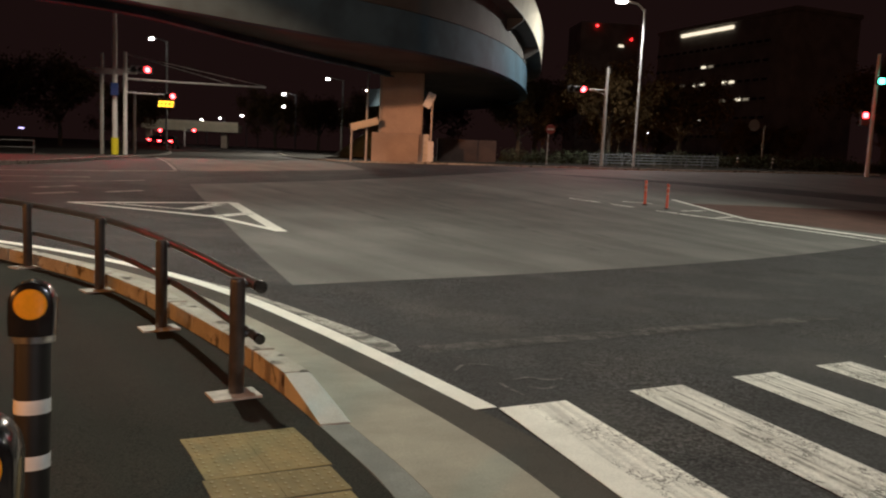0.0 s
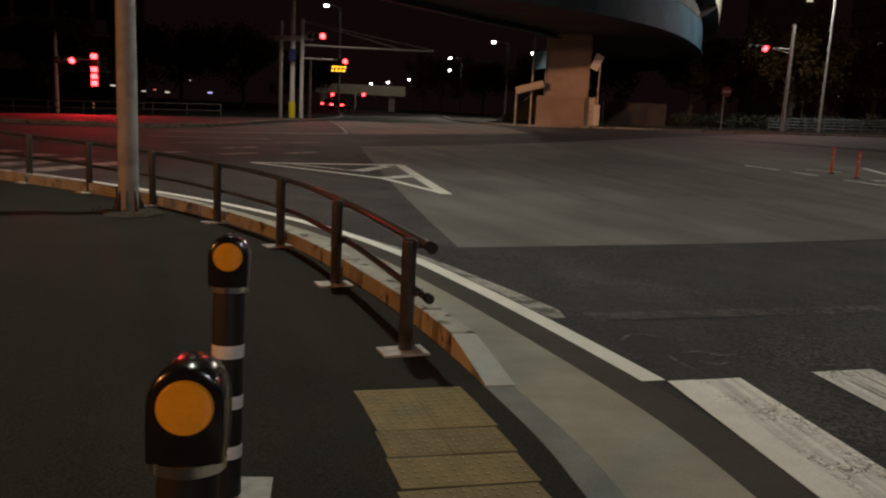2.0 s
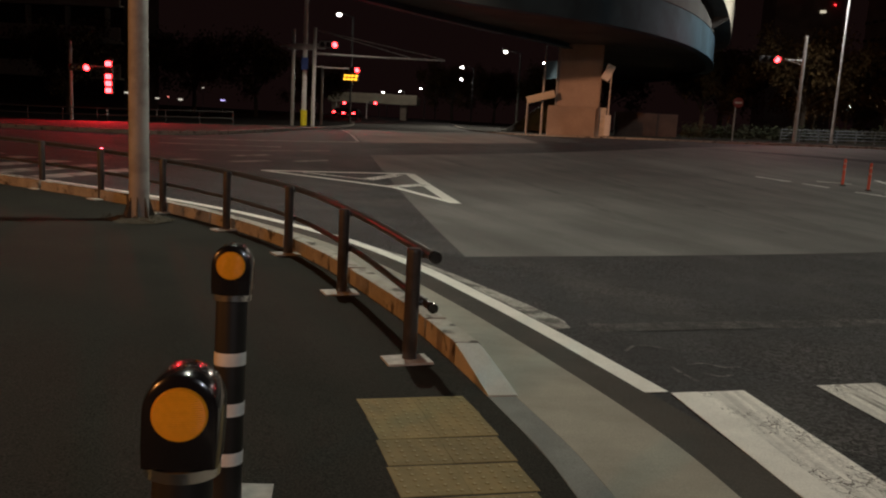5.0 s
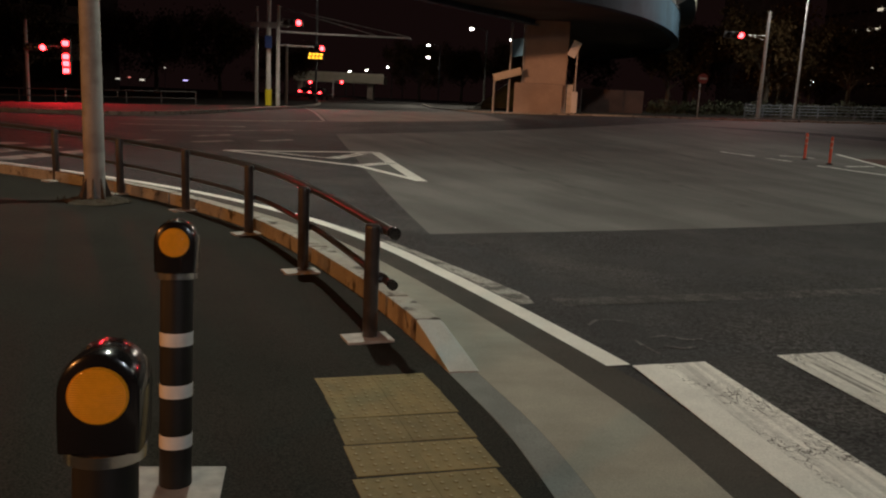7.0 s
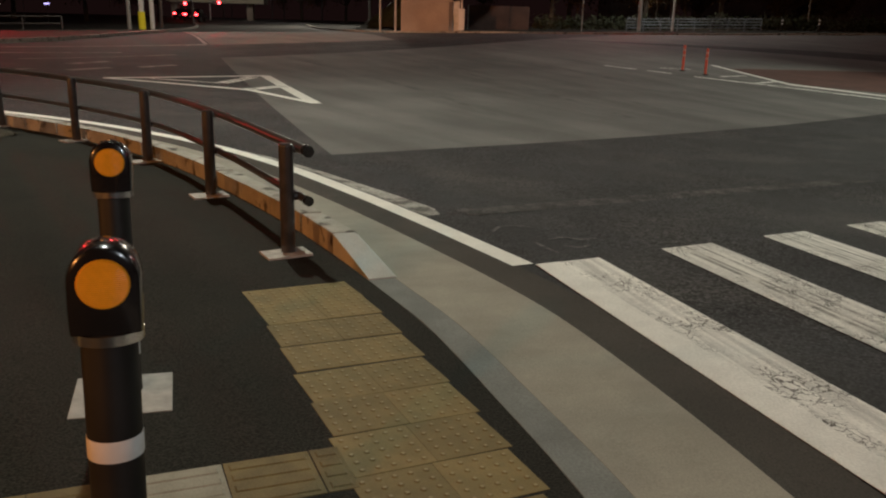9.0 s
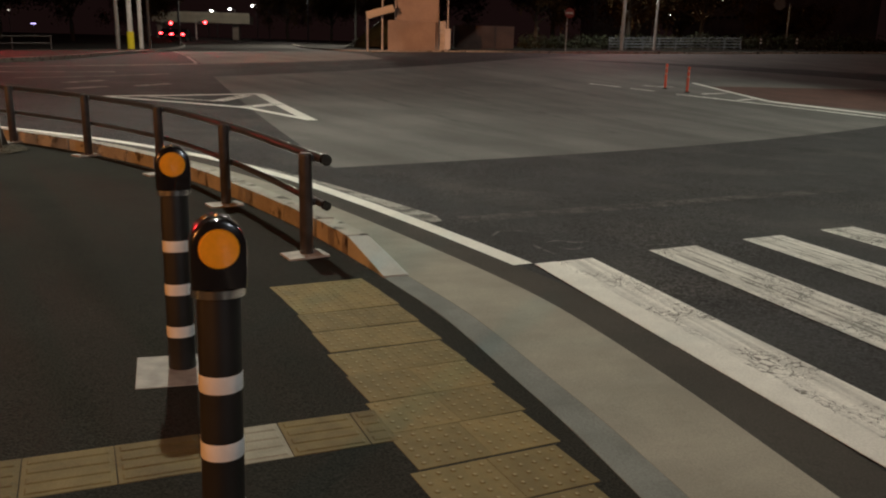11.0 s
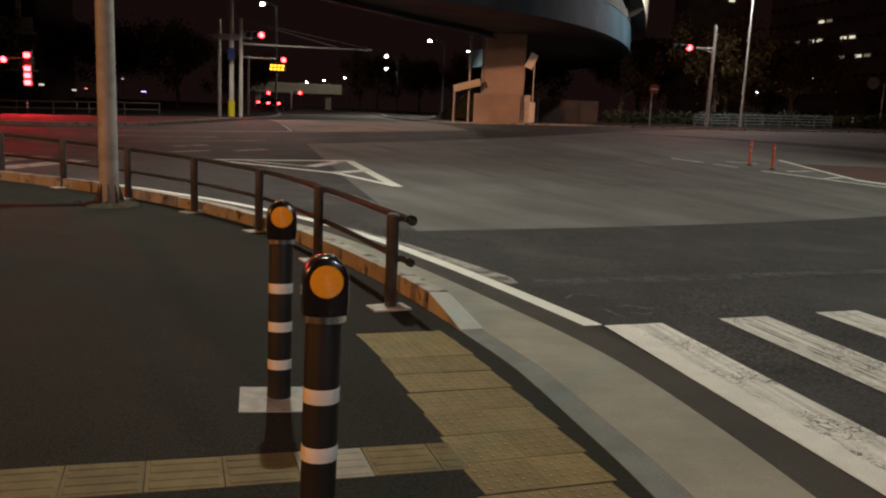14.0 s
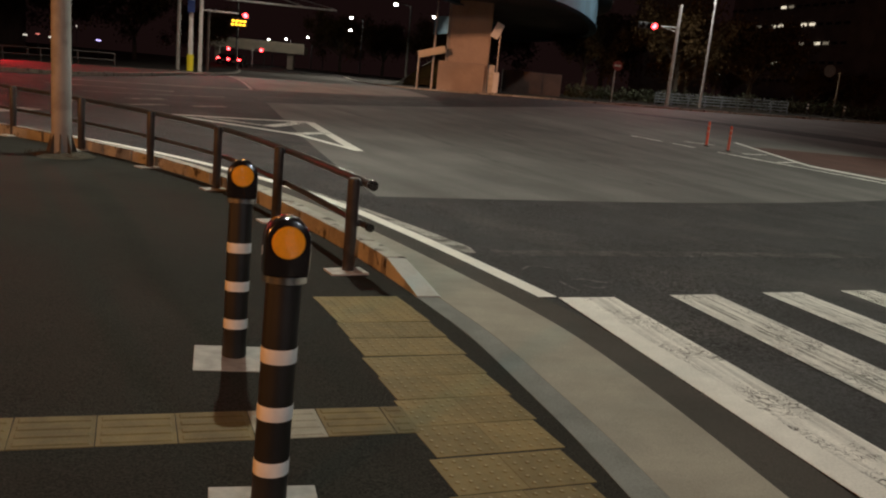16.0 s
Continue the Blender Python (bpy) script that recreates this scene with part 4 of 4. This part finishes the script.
# footbridge across the far road
fb = thing("road_bridge", "pale concrete bridge crossing the far road", "bridge", -24.0, 122.0)
part("deck", box(0, 0, 2.85, 13.6, 4, 1.1, 0.05), PARAPET, fb)
part("parapet", box(0, -2.0, 3.55, 13.6, 0.2, 0.4, 0.02), PARAPET, fb)
for dx in (-6.0, 4.6):
    part("column", box(dx, 0, 1.15, 0.9, 1.5, 2.4, 0.05), PIER, fb)
# added spot with no lamp post of its own, brightens the bridge face
lamp("street_light", (-20, 108, 8.5), (-24, 121, 2), 750, WARM, 120)
lamp("street_light", (-9.8, 109, 8.4), (-14, 84, 0.5), 1200, WARM, 140)
for x, z in ((-22.6, 3.35), (-27.1, 3.15)):
    s = thing("traffic_signal", "distant traffic signal showing red", "traffic signal", x, 114.0, group="traffic signals")
    pole(s, -0.9, 0, 0, z - gz(x, 114) + 0.3, 0.08, 0.07, PALE_POLE)
    part("signal_head", box(0, 0, z - gz(x, 114), 1.2, 0.15, 0.4, 0.05), HOUSING, s)
    part("lens", box(0.35, -0.1, z - gz(x, 114), 0.34, 0.06, 0.34, 0.1), LIT_RED, s, "lit red lens")


def waiting_car(x, y):
    """A car waiting far down the road, seen from behind."""
    c = thing("car", "dark car waiting far down the road with lit tail lamps", "car", x, y)
    paint_ = material("dark_car_paint", (0.03, 0.03, 0.035), 0.25, clear=0.6)
    bm = bmesh.new()
    prof = [(-2.1, 0.35), (-2.15, 0.75), (-2.05, 0.95), (-1.5, 1.0), (-0.9, 1.42), (0.5, 1.45), (1.1, 1.0), (2.0, 0.85), (2.15, 0.6), (2.1, 0.35)]
    sides = [[bm.verts.new((sx * (0.86 if z < 1.05 else 0.66), yy, z)) for yy, z in prof] for sx in (-1, 1)]
    n = len(prof)
    for i in range(n):
        j = (i + 1) % n
        bm.faces.new((sides[0][i], sides[0][j], sides[1][j], sides[1][i]))
    bm.faces.new(sides[0])
    bm.faces.new(sides[1][::-1])
    bmesh.ops.recalc_face_normals(bm, faces=bm.faces[:])
    part("body", bm, paint_, c)
    part("rear_window", box(0, -1.22, 1.22, 1.2, 0.02, 0.30, 0.0, Matrix.Rotation(radians(-35), 4, "X")), DARK_LENS, c)
    for sx in (-0.62, 0.62):
        part("tail_lamp", box(sx, -2.14, 0.84, 0.34, 0.05, 0.18, 0.02), LIT_RED, c, "lit red tail lamp")
        for yy in (-1.35, 1.35):
            bm = lathe([(0.20, -0.1), (0.31, -0.09), (0.31, 0.09), (0.20, 0.1)], 16)
            bmesh.ops.transform(bm, matrix=Matrix.Translation((sx * 1.25, yy, 0.31)) @ Matrix.Rotation(radians(90), 4, "Y"), verts=bm.verts[:])
            part("wheel", bm, BLACK_RUBBER, c)
    part("number_plate", box(0, -2.15, 0.62, 0.33, 0.02, 0.16), SIGN_WHITE, c)


waiting_car(-21.7, 97.0)
waiting_car(-24.6, 104.0)

# beside the pier
tagged(part("brown_wall", box(7.9, 56.6, 1.75, 4.2, 0.4, 1.9, 0.03), BROWN_WALL), "dark brown masonry wall behind the pier", "wall", kind="structure")
s = thing("road_sign", "pale backs of road signs on a slim pole", "road sign", 4.62, 48.6)
pole(s, 0, 0, 0, 4.1, 0.05, 0.045, PALE_POLE)
part("sign_board", box(-0.2, -0.08, 3.8, 0.5, 0.04, 0.95, 0.02, Matrix.Rotation(radians(24), 4, "Y")), SIGN_WHITE, s, "pale tilted sign board")
part("bracket", tube([(0, 0, 3.7), (-0.2, -0.06, 3.75)], 0.025, 6), PALE_POLE, s)
part("lower_sign", box(0, -0.06, 0.75, 0.34, 0.03, 1.2, 0.02), SIGN_WHITE, s)
st = thing("stair_flight", "pale concrete stair flight beside the pier", "stairs", -0.3, 49.2)
part("stringer", box(0.9, 0, 2.35, 1.7, 0.3, 0.42, 0.02, Matrix.Rotation(radians(-16), 4, "Y")), PARAPET, st)
part("stringer", box(0.9, 1.4, 2.35, 1.7, 0.3, 0.42, 0.02, Matrix.Rotation(radians(-16), 4, "Y")), PARAPET, st)
part("post", tube([(0.15, 0, 0), (0.15, 0, 2.1)], 0.07, 8), GALV, st)
s = thing("lamp_pole", "dark slim pole beside the pier", "pole", 0.75, 50.0)
pole(s, 0, 0, 0, 5.4, 0.07, 0.06, GALV)

# grassed bank behind the pier
bm = bmesh.new()
xs = [-2.2 + i * 0.45 for i in range(12)]
ys = [59.4, 60.2, 61.0] + [63 + 3.4 * j for j in range(12)]
vv = [[bm.verts.new((x, y, gz(x, y) + 0.16 + 2.5 * max(0.0, min(1.0, (x + 1.8) / 3.4)) * smooth(59.5, 61, y) + 0.12 * noise.noise(Vector((x, y, 0))))) for x in xs] for y in ys]
for j in range(len(ys) - 1):
    for i in range(len(xs) - 1):
        bm.faces.new((vv[j][i], vv[j][i + 1], vv[j + 1][i + 1], vv[j + 1][i]))
tagged(part("grass_bank", bm, GRASS), "dim grassy bank beside the far road", "bank", kind="structure")

# island and footway at the left
isl = curve_points([Vector(p) for p in ((-60, 20.0), (-40, 24.0), (-24, 27.2), (-16.2, 28.9), (-13.3, 31.6), (-12.2, 38.0), (-12.7, 50.0), (-16.5, 75.0), (-26.0, 112.0))], 6)
tagged(part("island_kerb", ribbon(isl, offset_line(isl, -0.22), 0.15, 1, 0.2), KERB), "pale kerb of the far corner", "kerb", kind="structure")
tagged(part("island_pavement", ribbon(offset_line(isl, -0.22), [Vector((min(p.x - 2, -70), p.y + 40)) for p in isl], 0.14, 8), FOOTWAY), "dark footway on the far corner", "footway", kind="structure")
fence = thing("railing", "low dark railing on the far corner", "railing", 0, 0, 0)
fa, fb_ = Vector((-46.0, 40.5)), Vector((-17.5, 46.5))
for k in range(16):
    p = fa.lerp(fb_, k / 15)
    part("post", tube([(p.x, p.y, gz(p.x, p.y) + 0.13), (p.x, p.y, gz(p.x, p.y) + 0.9)], 0.04, 6), FAR_POLE, fence)
for zz in (0.5, 0.88):
    part("bar", tube([(p.x, p.y, gz(p.x, p.y) + zz) for p in line_between(fa, fb_, 8)], 0.035, 6), FAR_POLE, fence)
for x, y in ((-27.8, 58.0), (-24.0, 44.0), (23.8, 47.9), (26.1, 47.9)):
    s = thing("bollard", "small dark bollard with pale bands by the far kerb", "bollard", x, y, group="far bollards")
    part("post", lathe([(0.05, 0.1), (0.05, 0.9), (0.03, 0.95)], 10), BLACK_RUBBER, s)
    for z in (0.55, 0.75):
        part("band", lathe([(0.052, z - 0.05), (0.052, z + 0.05)], 10), WHITE_BAND, s)

GLOW = [material("lit_sign", (0.6, 0.6, 0.6), 0.4, emit=c, power=w) for c, w in (((1, 0.9, 0.75), 0.8), ((0.55, 0.45, 1.0), 2), ((1, 0.25, 0.2), 1.5))]
for x, z, w, h, k in ((-41.7, 2.5, 1.0, 0.4, 0), (-38.4, 2.1, 0.8, 0.3, 0), (-37.2, 2.3, 0.5, 0.2, 2), (-35.9, 2.1, 0.9, 0.4, 0), (-31.4, 2.25, 0.9, 0.3, 1), (-33.5, 3.4, 0.3, 0.25, 0)):
    s = thing("lit_sign", "small distant lit sign on a post", "sign", x, 80.0, group="distant lit signs")
    part("post", tube([(0, 0, 0), (0, 0, z - gz(x, 80))], 0.03, 6), FAR_POLE, s)
    part("panel", box(0, 0, z - gz(x, 80), w * 0.5, 0.15, h * 0.45, 0.03), GLOW[k], s, "glowing panel")

# signal at the right edge, green over a red pedestrian lamp
s = thing("traffic_signal", "traffic signal pole with green lamp and red pedestrian lamp", "traffic signal", 27.15, 40.0, group="traffic signals")
pole(s, 0, 0, 0, 6.4, 0.11, 0.09, PALE_POLE)
part("signal_head", box(0.5, -0.1, 5.0, 1.2, 0.15, 0.4, 0.05), HOUSING, s)
part("lens", box(0.15, -0.2, 5.0, 0.3, 0.06, 0.3, 0.1), material("lit_green_lamp", (0.05, 0.6, 0.4), 0.3, emit=(0.08, 1.0, 0.65), power=8), s, "lit green lens")
part("pedestrian_head", box(-0.55, -0.1, 3.05, 0.42, 0.2, 0.8, 0.04), HOUSING, s)
part("lens", box(-0.55, -0.22, 3.2, 0.26, 0.05, 0.26, 0.06), LIT_RED, s, "lit red lamp")
part("arm", tube([(0, 0, 3.05), (-0.5, -0.05, 3.05)], 0.03, 6), PALE_POLE, s)
s = thing("road_sign", "round sign on a slim leaning pole", "road sign", 31.7, 60.0)
pole(s, 0, 0, 0, 3.4, 0.05, 0.05, GALV)
bm = lathe([(0.45, 0.0), (0.45, 0.03)], 18)
bmesh.ops.transform(bm, matrix=Matrix.Translation((-0.9, -0.1, 3.4)) @ Matrix.Rotation(radians(90), 4, "X"), verts=bm.verts[:])
part("disc", bm, GALV, s)

# office block behind the trees
tower = thing("office_building", "dark office block with a few lit windows", "building", 100.6, 203.0, turn=-74)
part("wall", box(0, 0, 18, 50, 20, 38, 0.2), TOWER, tower)
part("roof_parapet", box(0, 0, 37.3, 50.6, 20.6, 1.0, 0.1), TOWER, tower)
UNLIT = material("unlit_window", (0.03, 0.032, 0.035), 0.15)
DIM_WINDOW = material("dimly_lit_window", (0.5, 0.5, 0.42), 0.3, emit=(1.0, 0.86, 0.62), power=0.14)
lit = {(7, 1), (8, 1), (4, 2), (6, 2), (7, 2), (10, 2), (11, 2), (4, 3), (5, 3), (7, 3), (8, 3), (10, 3), (12, 3), (13, 3), (6, 4), (7, 4)}
dim = {(8, 1), (4, 2), (5, 3), (10, 3), (13, 3), (6, 4)}
for c in range(16):
    for r in range(7):
        x, z = -24.2 + 2.73 * c, 31.0 - 4.5 * r
        w = part("window", box(x, -10.05, z, 1.75, 0.12, 0.6), (DIM_WINDOW if (c, r) in dim else LIT_WINDOW) if (c, r) in lit else UNLIT, tower)
        part("frame", box(x, -10.12, z - 0.72, 2.4, 0.14, 0.1), TOWER, w)
part("roof_sign", box(-4.9, -10.2, 35.6, 20, 0.4, 0.9, 0.1), LIT_WINDOW, tower, "long lit pale band under the roof edge")


# low block with pale balcony walls behind the far corner
flats = thing("apartment_building", "dim low block with pale concrete balcony walls", "building", -60.0, 82.0)
part("wall", box(0, 4.0, 8.0, 34, 8, 16, 0.1), BROWN_WALL, flats)
for z in (4.2, 7.9, 11.6):
    part("balcony_wall", box(0, -0.75, z, 34, 0.2, 1.45, 0.03), PARAPET, flats, "pale concrete balcony wall")
    part("balcony_slab", box(0, -0.4, z - 0.8, 34, 0.9, 0.2, 0.02), PARAPET, flats)
for x in (-13, -8.6, -4.2, 0.2, 4.6, 9.0, 13.4):
    for z in (5.9, 9.6, 13.3):
        part("window", box(x, -0.02, z, 2.2, 0.1, 1.7), UNLIT, flats)
        part("divider", box(x + 2.0, -0.35, z, 0.25, 0.7, 2.0, 0.02), PARAPET, flats)


# dark block with beacon lamps, farther off
block = thing("office_building", "dark distant block with red beacon lamps", "building", 74.0, 245.0)
part("wall", box(0, 0, 21, 18, 14, 42, 0.2), TOWER, block)
for x, z, mat_, w in ((-4.0, 41.0, LIT_RED, 0.3), (6.6, 37.5, LIT_RED, 0.2)):
    part("beacon_lamp", box(x, -7.1, z, w, 0.3, w, 0.1), mat_, block, "small red beacon lamp")
part("window", box(3.6, -7.1, 35.5, 1.6, 0.1, 0.7), LIT_WINDOW, block)


# trees
def tree(x, y, height, spread, seed, leaves=9000):
    rnd = random.Random(seed)
    t = thing("tree", "dark leafy street tree dimly lit at night", "tree", x, y, group="street trees")
    bm = bmesh.new()
    trunk = [(0, 0, 0), (0.1, 0.05, height * 0.2), (0.05, -0.1, height * 0.42), (0.2, 0.1, height * 0.7)]
    tube(trunk, 0.24, 8, bm, 0.07)
    tips = []
    for k in range(9):
        a, z0 = k * 2.4 + rnd.random(), height * rnd.uniform(0.26, 0.5)
        r = spread * rnd.uniform(0.55, 0.95)
        tip = (r * math.cos(a), r * math.sin(a), z0 + height * rnd.uniform(0.15, 0.45))
        tube([(0.08, 0, z0), (tip[0] * 0.5, tip[1] * 0.5, z0 + (tip[2] - z0) * 0.6), tip], 0.09, 6, bm, 0.03)
        tips.append(Vector(tip))
    part("trunk", bm, BARK, t)
    bm = bmesh.new()
    clumps = [p + Vector([rnd.gauss(0, spread * 0.22) for _ in range(3)]) for p in tips for _ in range(4)] + [Vector((rnd.gauss(0, spread * 0.3), rnd.gauss(0, spread * 0.3), height * rnd.uniform(0.55, 0.95))) for _ in range(10)]
    for k in range(leaves):
        c = rnd.choice(clumps) + Vector([rnd.gauss(0, spread * 0.13) for _ in range(3)])
        a, b = Vector([rnd.gauss(0, 1) for _ in range(3)]).normalized() * 0.15, Vector([rnd.gauss(0, 1) for _ in range(3)]).normalized() * 0.10
        vs = [bm.verts.new(c + p) for p in (-a, b, a, -b)]
        bm.faces.new(vs)
    part("crown", bm, LEAF, t)
    return t


first_tree = tree(19.5, 61.0, 7.6, 3.4, 5)
other_tree = tree(26.5, 64.0, 6.6, 3.4, 8)
for k, (x, y, s_) in enumerate(((14.2, 70.0, 0.9), (24.0, 72.0, 0.9), (33.0, 66.0, 0.5), (39.0, 70.0, 0.55), (46.0, 66.0, 1.2), (53.0, 72.0, 1.4), (31.0, 80.0, 0.55), (44.0, 84.0, 0.7), (60.0, 80.0, 1.5), (19.0, 84.0, 1.3),
                                (-30.0, 86.0, 1.1), (-38.0, 88.0, 1.3), (-46.0, 84.0, 1.2), (-56.0, 86.0, 1.5), (-66.0, 80.0, 1.5), (-24.5, 92.0, 0.9), (-36.0, 60.0, 0.9), (2.0, 96.0, 1.0), (8.0, 92.0, 1.2), (-6.0, 128.0, 1.2), (-13.0, 132.0, 1.2))):
    c = copy_thing((first_tree, other_tree)[k % 2], Matrix.Translation((x, y, gz(x, y))) @ Matrix.Rotation(k * 1.7, 4, "Z") @ Matrix.Diagonal((s_, s_, s_, 1)))
# hedge behind the far railing
bm = bmesh.new()
rnd = random.Random(3)
for k in range(9000):
    x = rnd.uniform(10.0, 46.0)
    c = Vector((x, 54.5 + rnd.gauss(0, 0.45), 0))
    c.z = gz(c.x, c.y) + 0.15 + abs(rnd.gauss(0.45, 0.3)) * (0.8 + 0.4 * noise.noise(Vector((x * 0.5, 0, 0))))
    a, b = Vector([rnd.gauss(0, 1) for _ in range(3)]).normalized() * 0.11, Vector([rnd.gauss(0, 1) for _ in range(3)]).normalized() * 0.08
    bm.faces.new([bm.verts.new(c + p) for p in (-a, b, a, -b)])
tagged(part("hedge", bm, GRASS), "low dark hedge behind the far railing", "hedge", kind="stuff")

# ---------------------------------------------------------------- kerb stones, one by one
kerb = thing("kerb", "raised concrete kerb stones between footway and gutter", "kerb", 0, 0, 0, kind="structure")
end = next(i for i, p in enumerate(KERB_LINE) if p.y > 4.32)
KH = 0.15


def stone(i, j, h0, h1, lift=0.0, gap=0.05, mat=KERB):
    line_ = KERB_LINE[max(i - 1, 0):j + 2]
    rows_ = [(0.0, -0.05), (0.0, 1.0), (0.02, 1.02), (0.155, 1.0), (0.18, 0.86), (0.185, -0.05)]
    cols_ = [offset_line(line_, s_) for s_, _ in rows_]
    lo = 1 if i > 0 else 0
    ids = list(range(lo, lo + j - i + 1))
    bm = bmesh.new()
    rings = []
    for n_, k in enumerate(ids):
        h = h0 + (h1 - h0) * n_ / (len(ids) - 1)
        ring = []
        for c, (s_, f_) in enumerate(rows_):
            p = cols_[c][k]
            ring.append(bm.verts.new((p.x, p.y, gz(p.x, p.y) + (f_ * h if f_ > 0 else f_) + lift)))
        rings.append(ring)
    m_ = len(rows_)
    # a hair's gap between stones
    for ring, other in ((rings[0], rings[1]), (rings[-1], rings[-2])):
        for a, b in zip(ring, other):
            a.co = a.co.lerp(b.co, gap if ring is rings[-1] else min(gap, 0.05))
    for a, b in zip(rings, rings[1:]):
        for k in range(m_ - 1):
            bm.faces.new((a[k], a[k + 1], b[k + 1], b[k]))
    bm.faces.new(rings[0])
    bm.faces.new(rings[-1][::-1])
    bmesh.ops.recalc_face_normals(bm, faces=bm.faces[:])
    return part("stone", bm, mat, kerb)


i = end
while i - 20 >= 0:
    stone(i - 20, i, 0.014, 0.014, 0.0, 0.006, FLUSH_KERB)
    i -= 20
stone(end, end + 6, 0.02, KH, 0.0, 0.05, RAMP_STONE)
i = end + 6
while i + 6 < len(KERB_LINE) - 2:
    stone(i, i + 6, KH, KH, random.uniform(-0.004, 0.004), 0.35 if (i - end) // 6 % 3 == 1 else 0.05)
    i += 6

# ---------------------------------------------------------------- tactile paving
def dome_tile():
    bm = box(0, 0, 0.0, 0.299, 0.279, 0.02, 0.002)
    for a in range(5):
        for b in range(5):
            x, y = (a - 2) * 0.057, (b - 2) * 0.053
            lo = [bm.verts.new((x + 0.013 * math.cos(k * math.pi / 3), y + 0.013 * math.sin(k * math.pi / 3), 0.0101)) for k in range(6)]
            hi = [bm.verts.new((x + 0.008 * math.cos(k * math.pi / 3), y + 0.008 * math.sin(k * math.pi / 3), 0.0138)) for k in range(6)]
            for k in range(6):
                bm.faces.new((lo[k], lo[(k + 1) % 6], hi[(k + 1) % 6], hi[k]))
            bm.faces.new(hi).material_index = 1
    return bm


def bar_tile(wide=0.285):
    bm = box(0, 0, 0.0, wide, 0.272, 0.02, 0.002)
    e = wide / 2 - 0.015
    for k in range(4):
        y = (k - 1.5) * 0.066
        lo = [bm.verts.new(v) for v in ((-e, y - 0.019, 0.0101), (e, y - 0.019, 0.0101), (e, y + 0.019, 0.0101), (-e, y + 0.019, 0.0101))]
        hi = [bm.verts.new(v) for v in ((-e + 0.005, y - 0.014, 0.0134), (e - 0.005, y - 0.014, 0.0134), (e - 0.005, y + 0.014, 0.0134), (-e + 0.005, y + 0.014, 0.0134))]
        for i in range(4):
            bm.faces.new((lo[i], lo[(i + 1) % 4], hi[(i + 1) % 4], hi[i]))
        bm.faces.new(hi).material_index = 1
    return bm


tactile = thing("tactile_paving", "yellow tactile paving tiles set in the footway", "tactile paving", 0, 0, 0, kind="structure")
SLOPE = Euler((math.atan(-FALL), math.atan(TILT), 0)).to_matrix().to_4x4()


def mesh_of(bm, mat, name, tops=TACTILE_TOP):
    me = bpy.data.meshes.new(name)
    bm.to_mesh(me)
    bm.free()
    me.materials.append(mat)
    me.materials.append(tops)
    return me


DOME, BAR, BAR_PALE = mesh_of(dome_tile(), TACTILE, "dome_tile"), mesh_of(bar_tile(), TACTILE_BAR, "bar_tile", TACTILE_BAR), mesh_of(bar_tile(), TACTILE_PALE, "bar_tile_pale", TACTILE_PALE)


def lay(mesh, x, y, turn, label=""):
    ob = new("tile", mesh)
    ob.parent = tactile
    ob.matrix_basis = Matrix.Translation((x, y, gz(x, y) + 0.0045 + random.uniform(-0.001, 0.001))) @ SLOPE @ Matrix.Rotation(radians(turn + random.uniform(-0.4, 0.4)), 4, "Z")
    if label:
        ob["label"] = label


CORNERS = [(-0.03, 4.28, 25.0), (0.08, 4.03, 24.0), (0.185, 3.75, 22.5), (0.285, 3.475, 22.5), (0.375, 3.195, 23.0), (0.475, 2.925, 22.0), (0.56, 2.655, 22.5), (0.645, 2.38, 22.0), (0.72, 2.09, 21.5),
           (0.79, 1.805, 21.0), (0.855, 1.515, 20.5), (0.915, 1.225, 20.0), (0.97, 0.93, 19.5), (1.02, 0.635, 19.0), (1.065, 0.34, 19.0)]
for x, y, a in CORNERS:
    u, v = Vector((math.cos(radians(a)), math.sin(radians(a)))), Vector((math.sin(radians(a)), -math.cos(radians(a))))
    for k in (0.5, 1.5):
        p = Vector((x, y)) - u * 0.30 * k + v * 0.137
        lay(DOME, p.x, p.y, a)
a = 19.4
u, v = Vector((math.cos(radians(a)), math.sin(radians(a)))), Vector((math.sin(radians(a)), -math.cos(radians(a))))
p = Vector((0.01, 2.385)) - u * 0.028 + v * 0.158
lay(mesh_of(bar_tile(0.102), TACTILE_BAR, "cut_bar_tile", TACTILE_BAR), p.x, p.y, a, "narrow cut tile")
for k in range(15):
    p = Vector((0.01, 2.385)) - u * (0.226 + 0.288 * k) + v * 0.158
    lay(BAR_PALE if k == 1 else BAR, p.x, p.y, a)
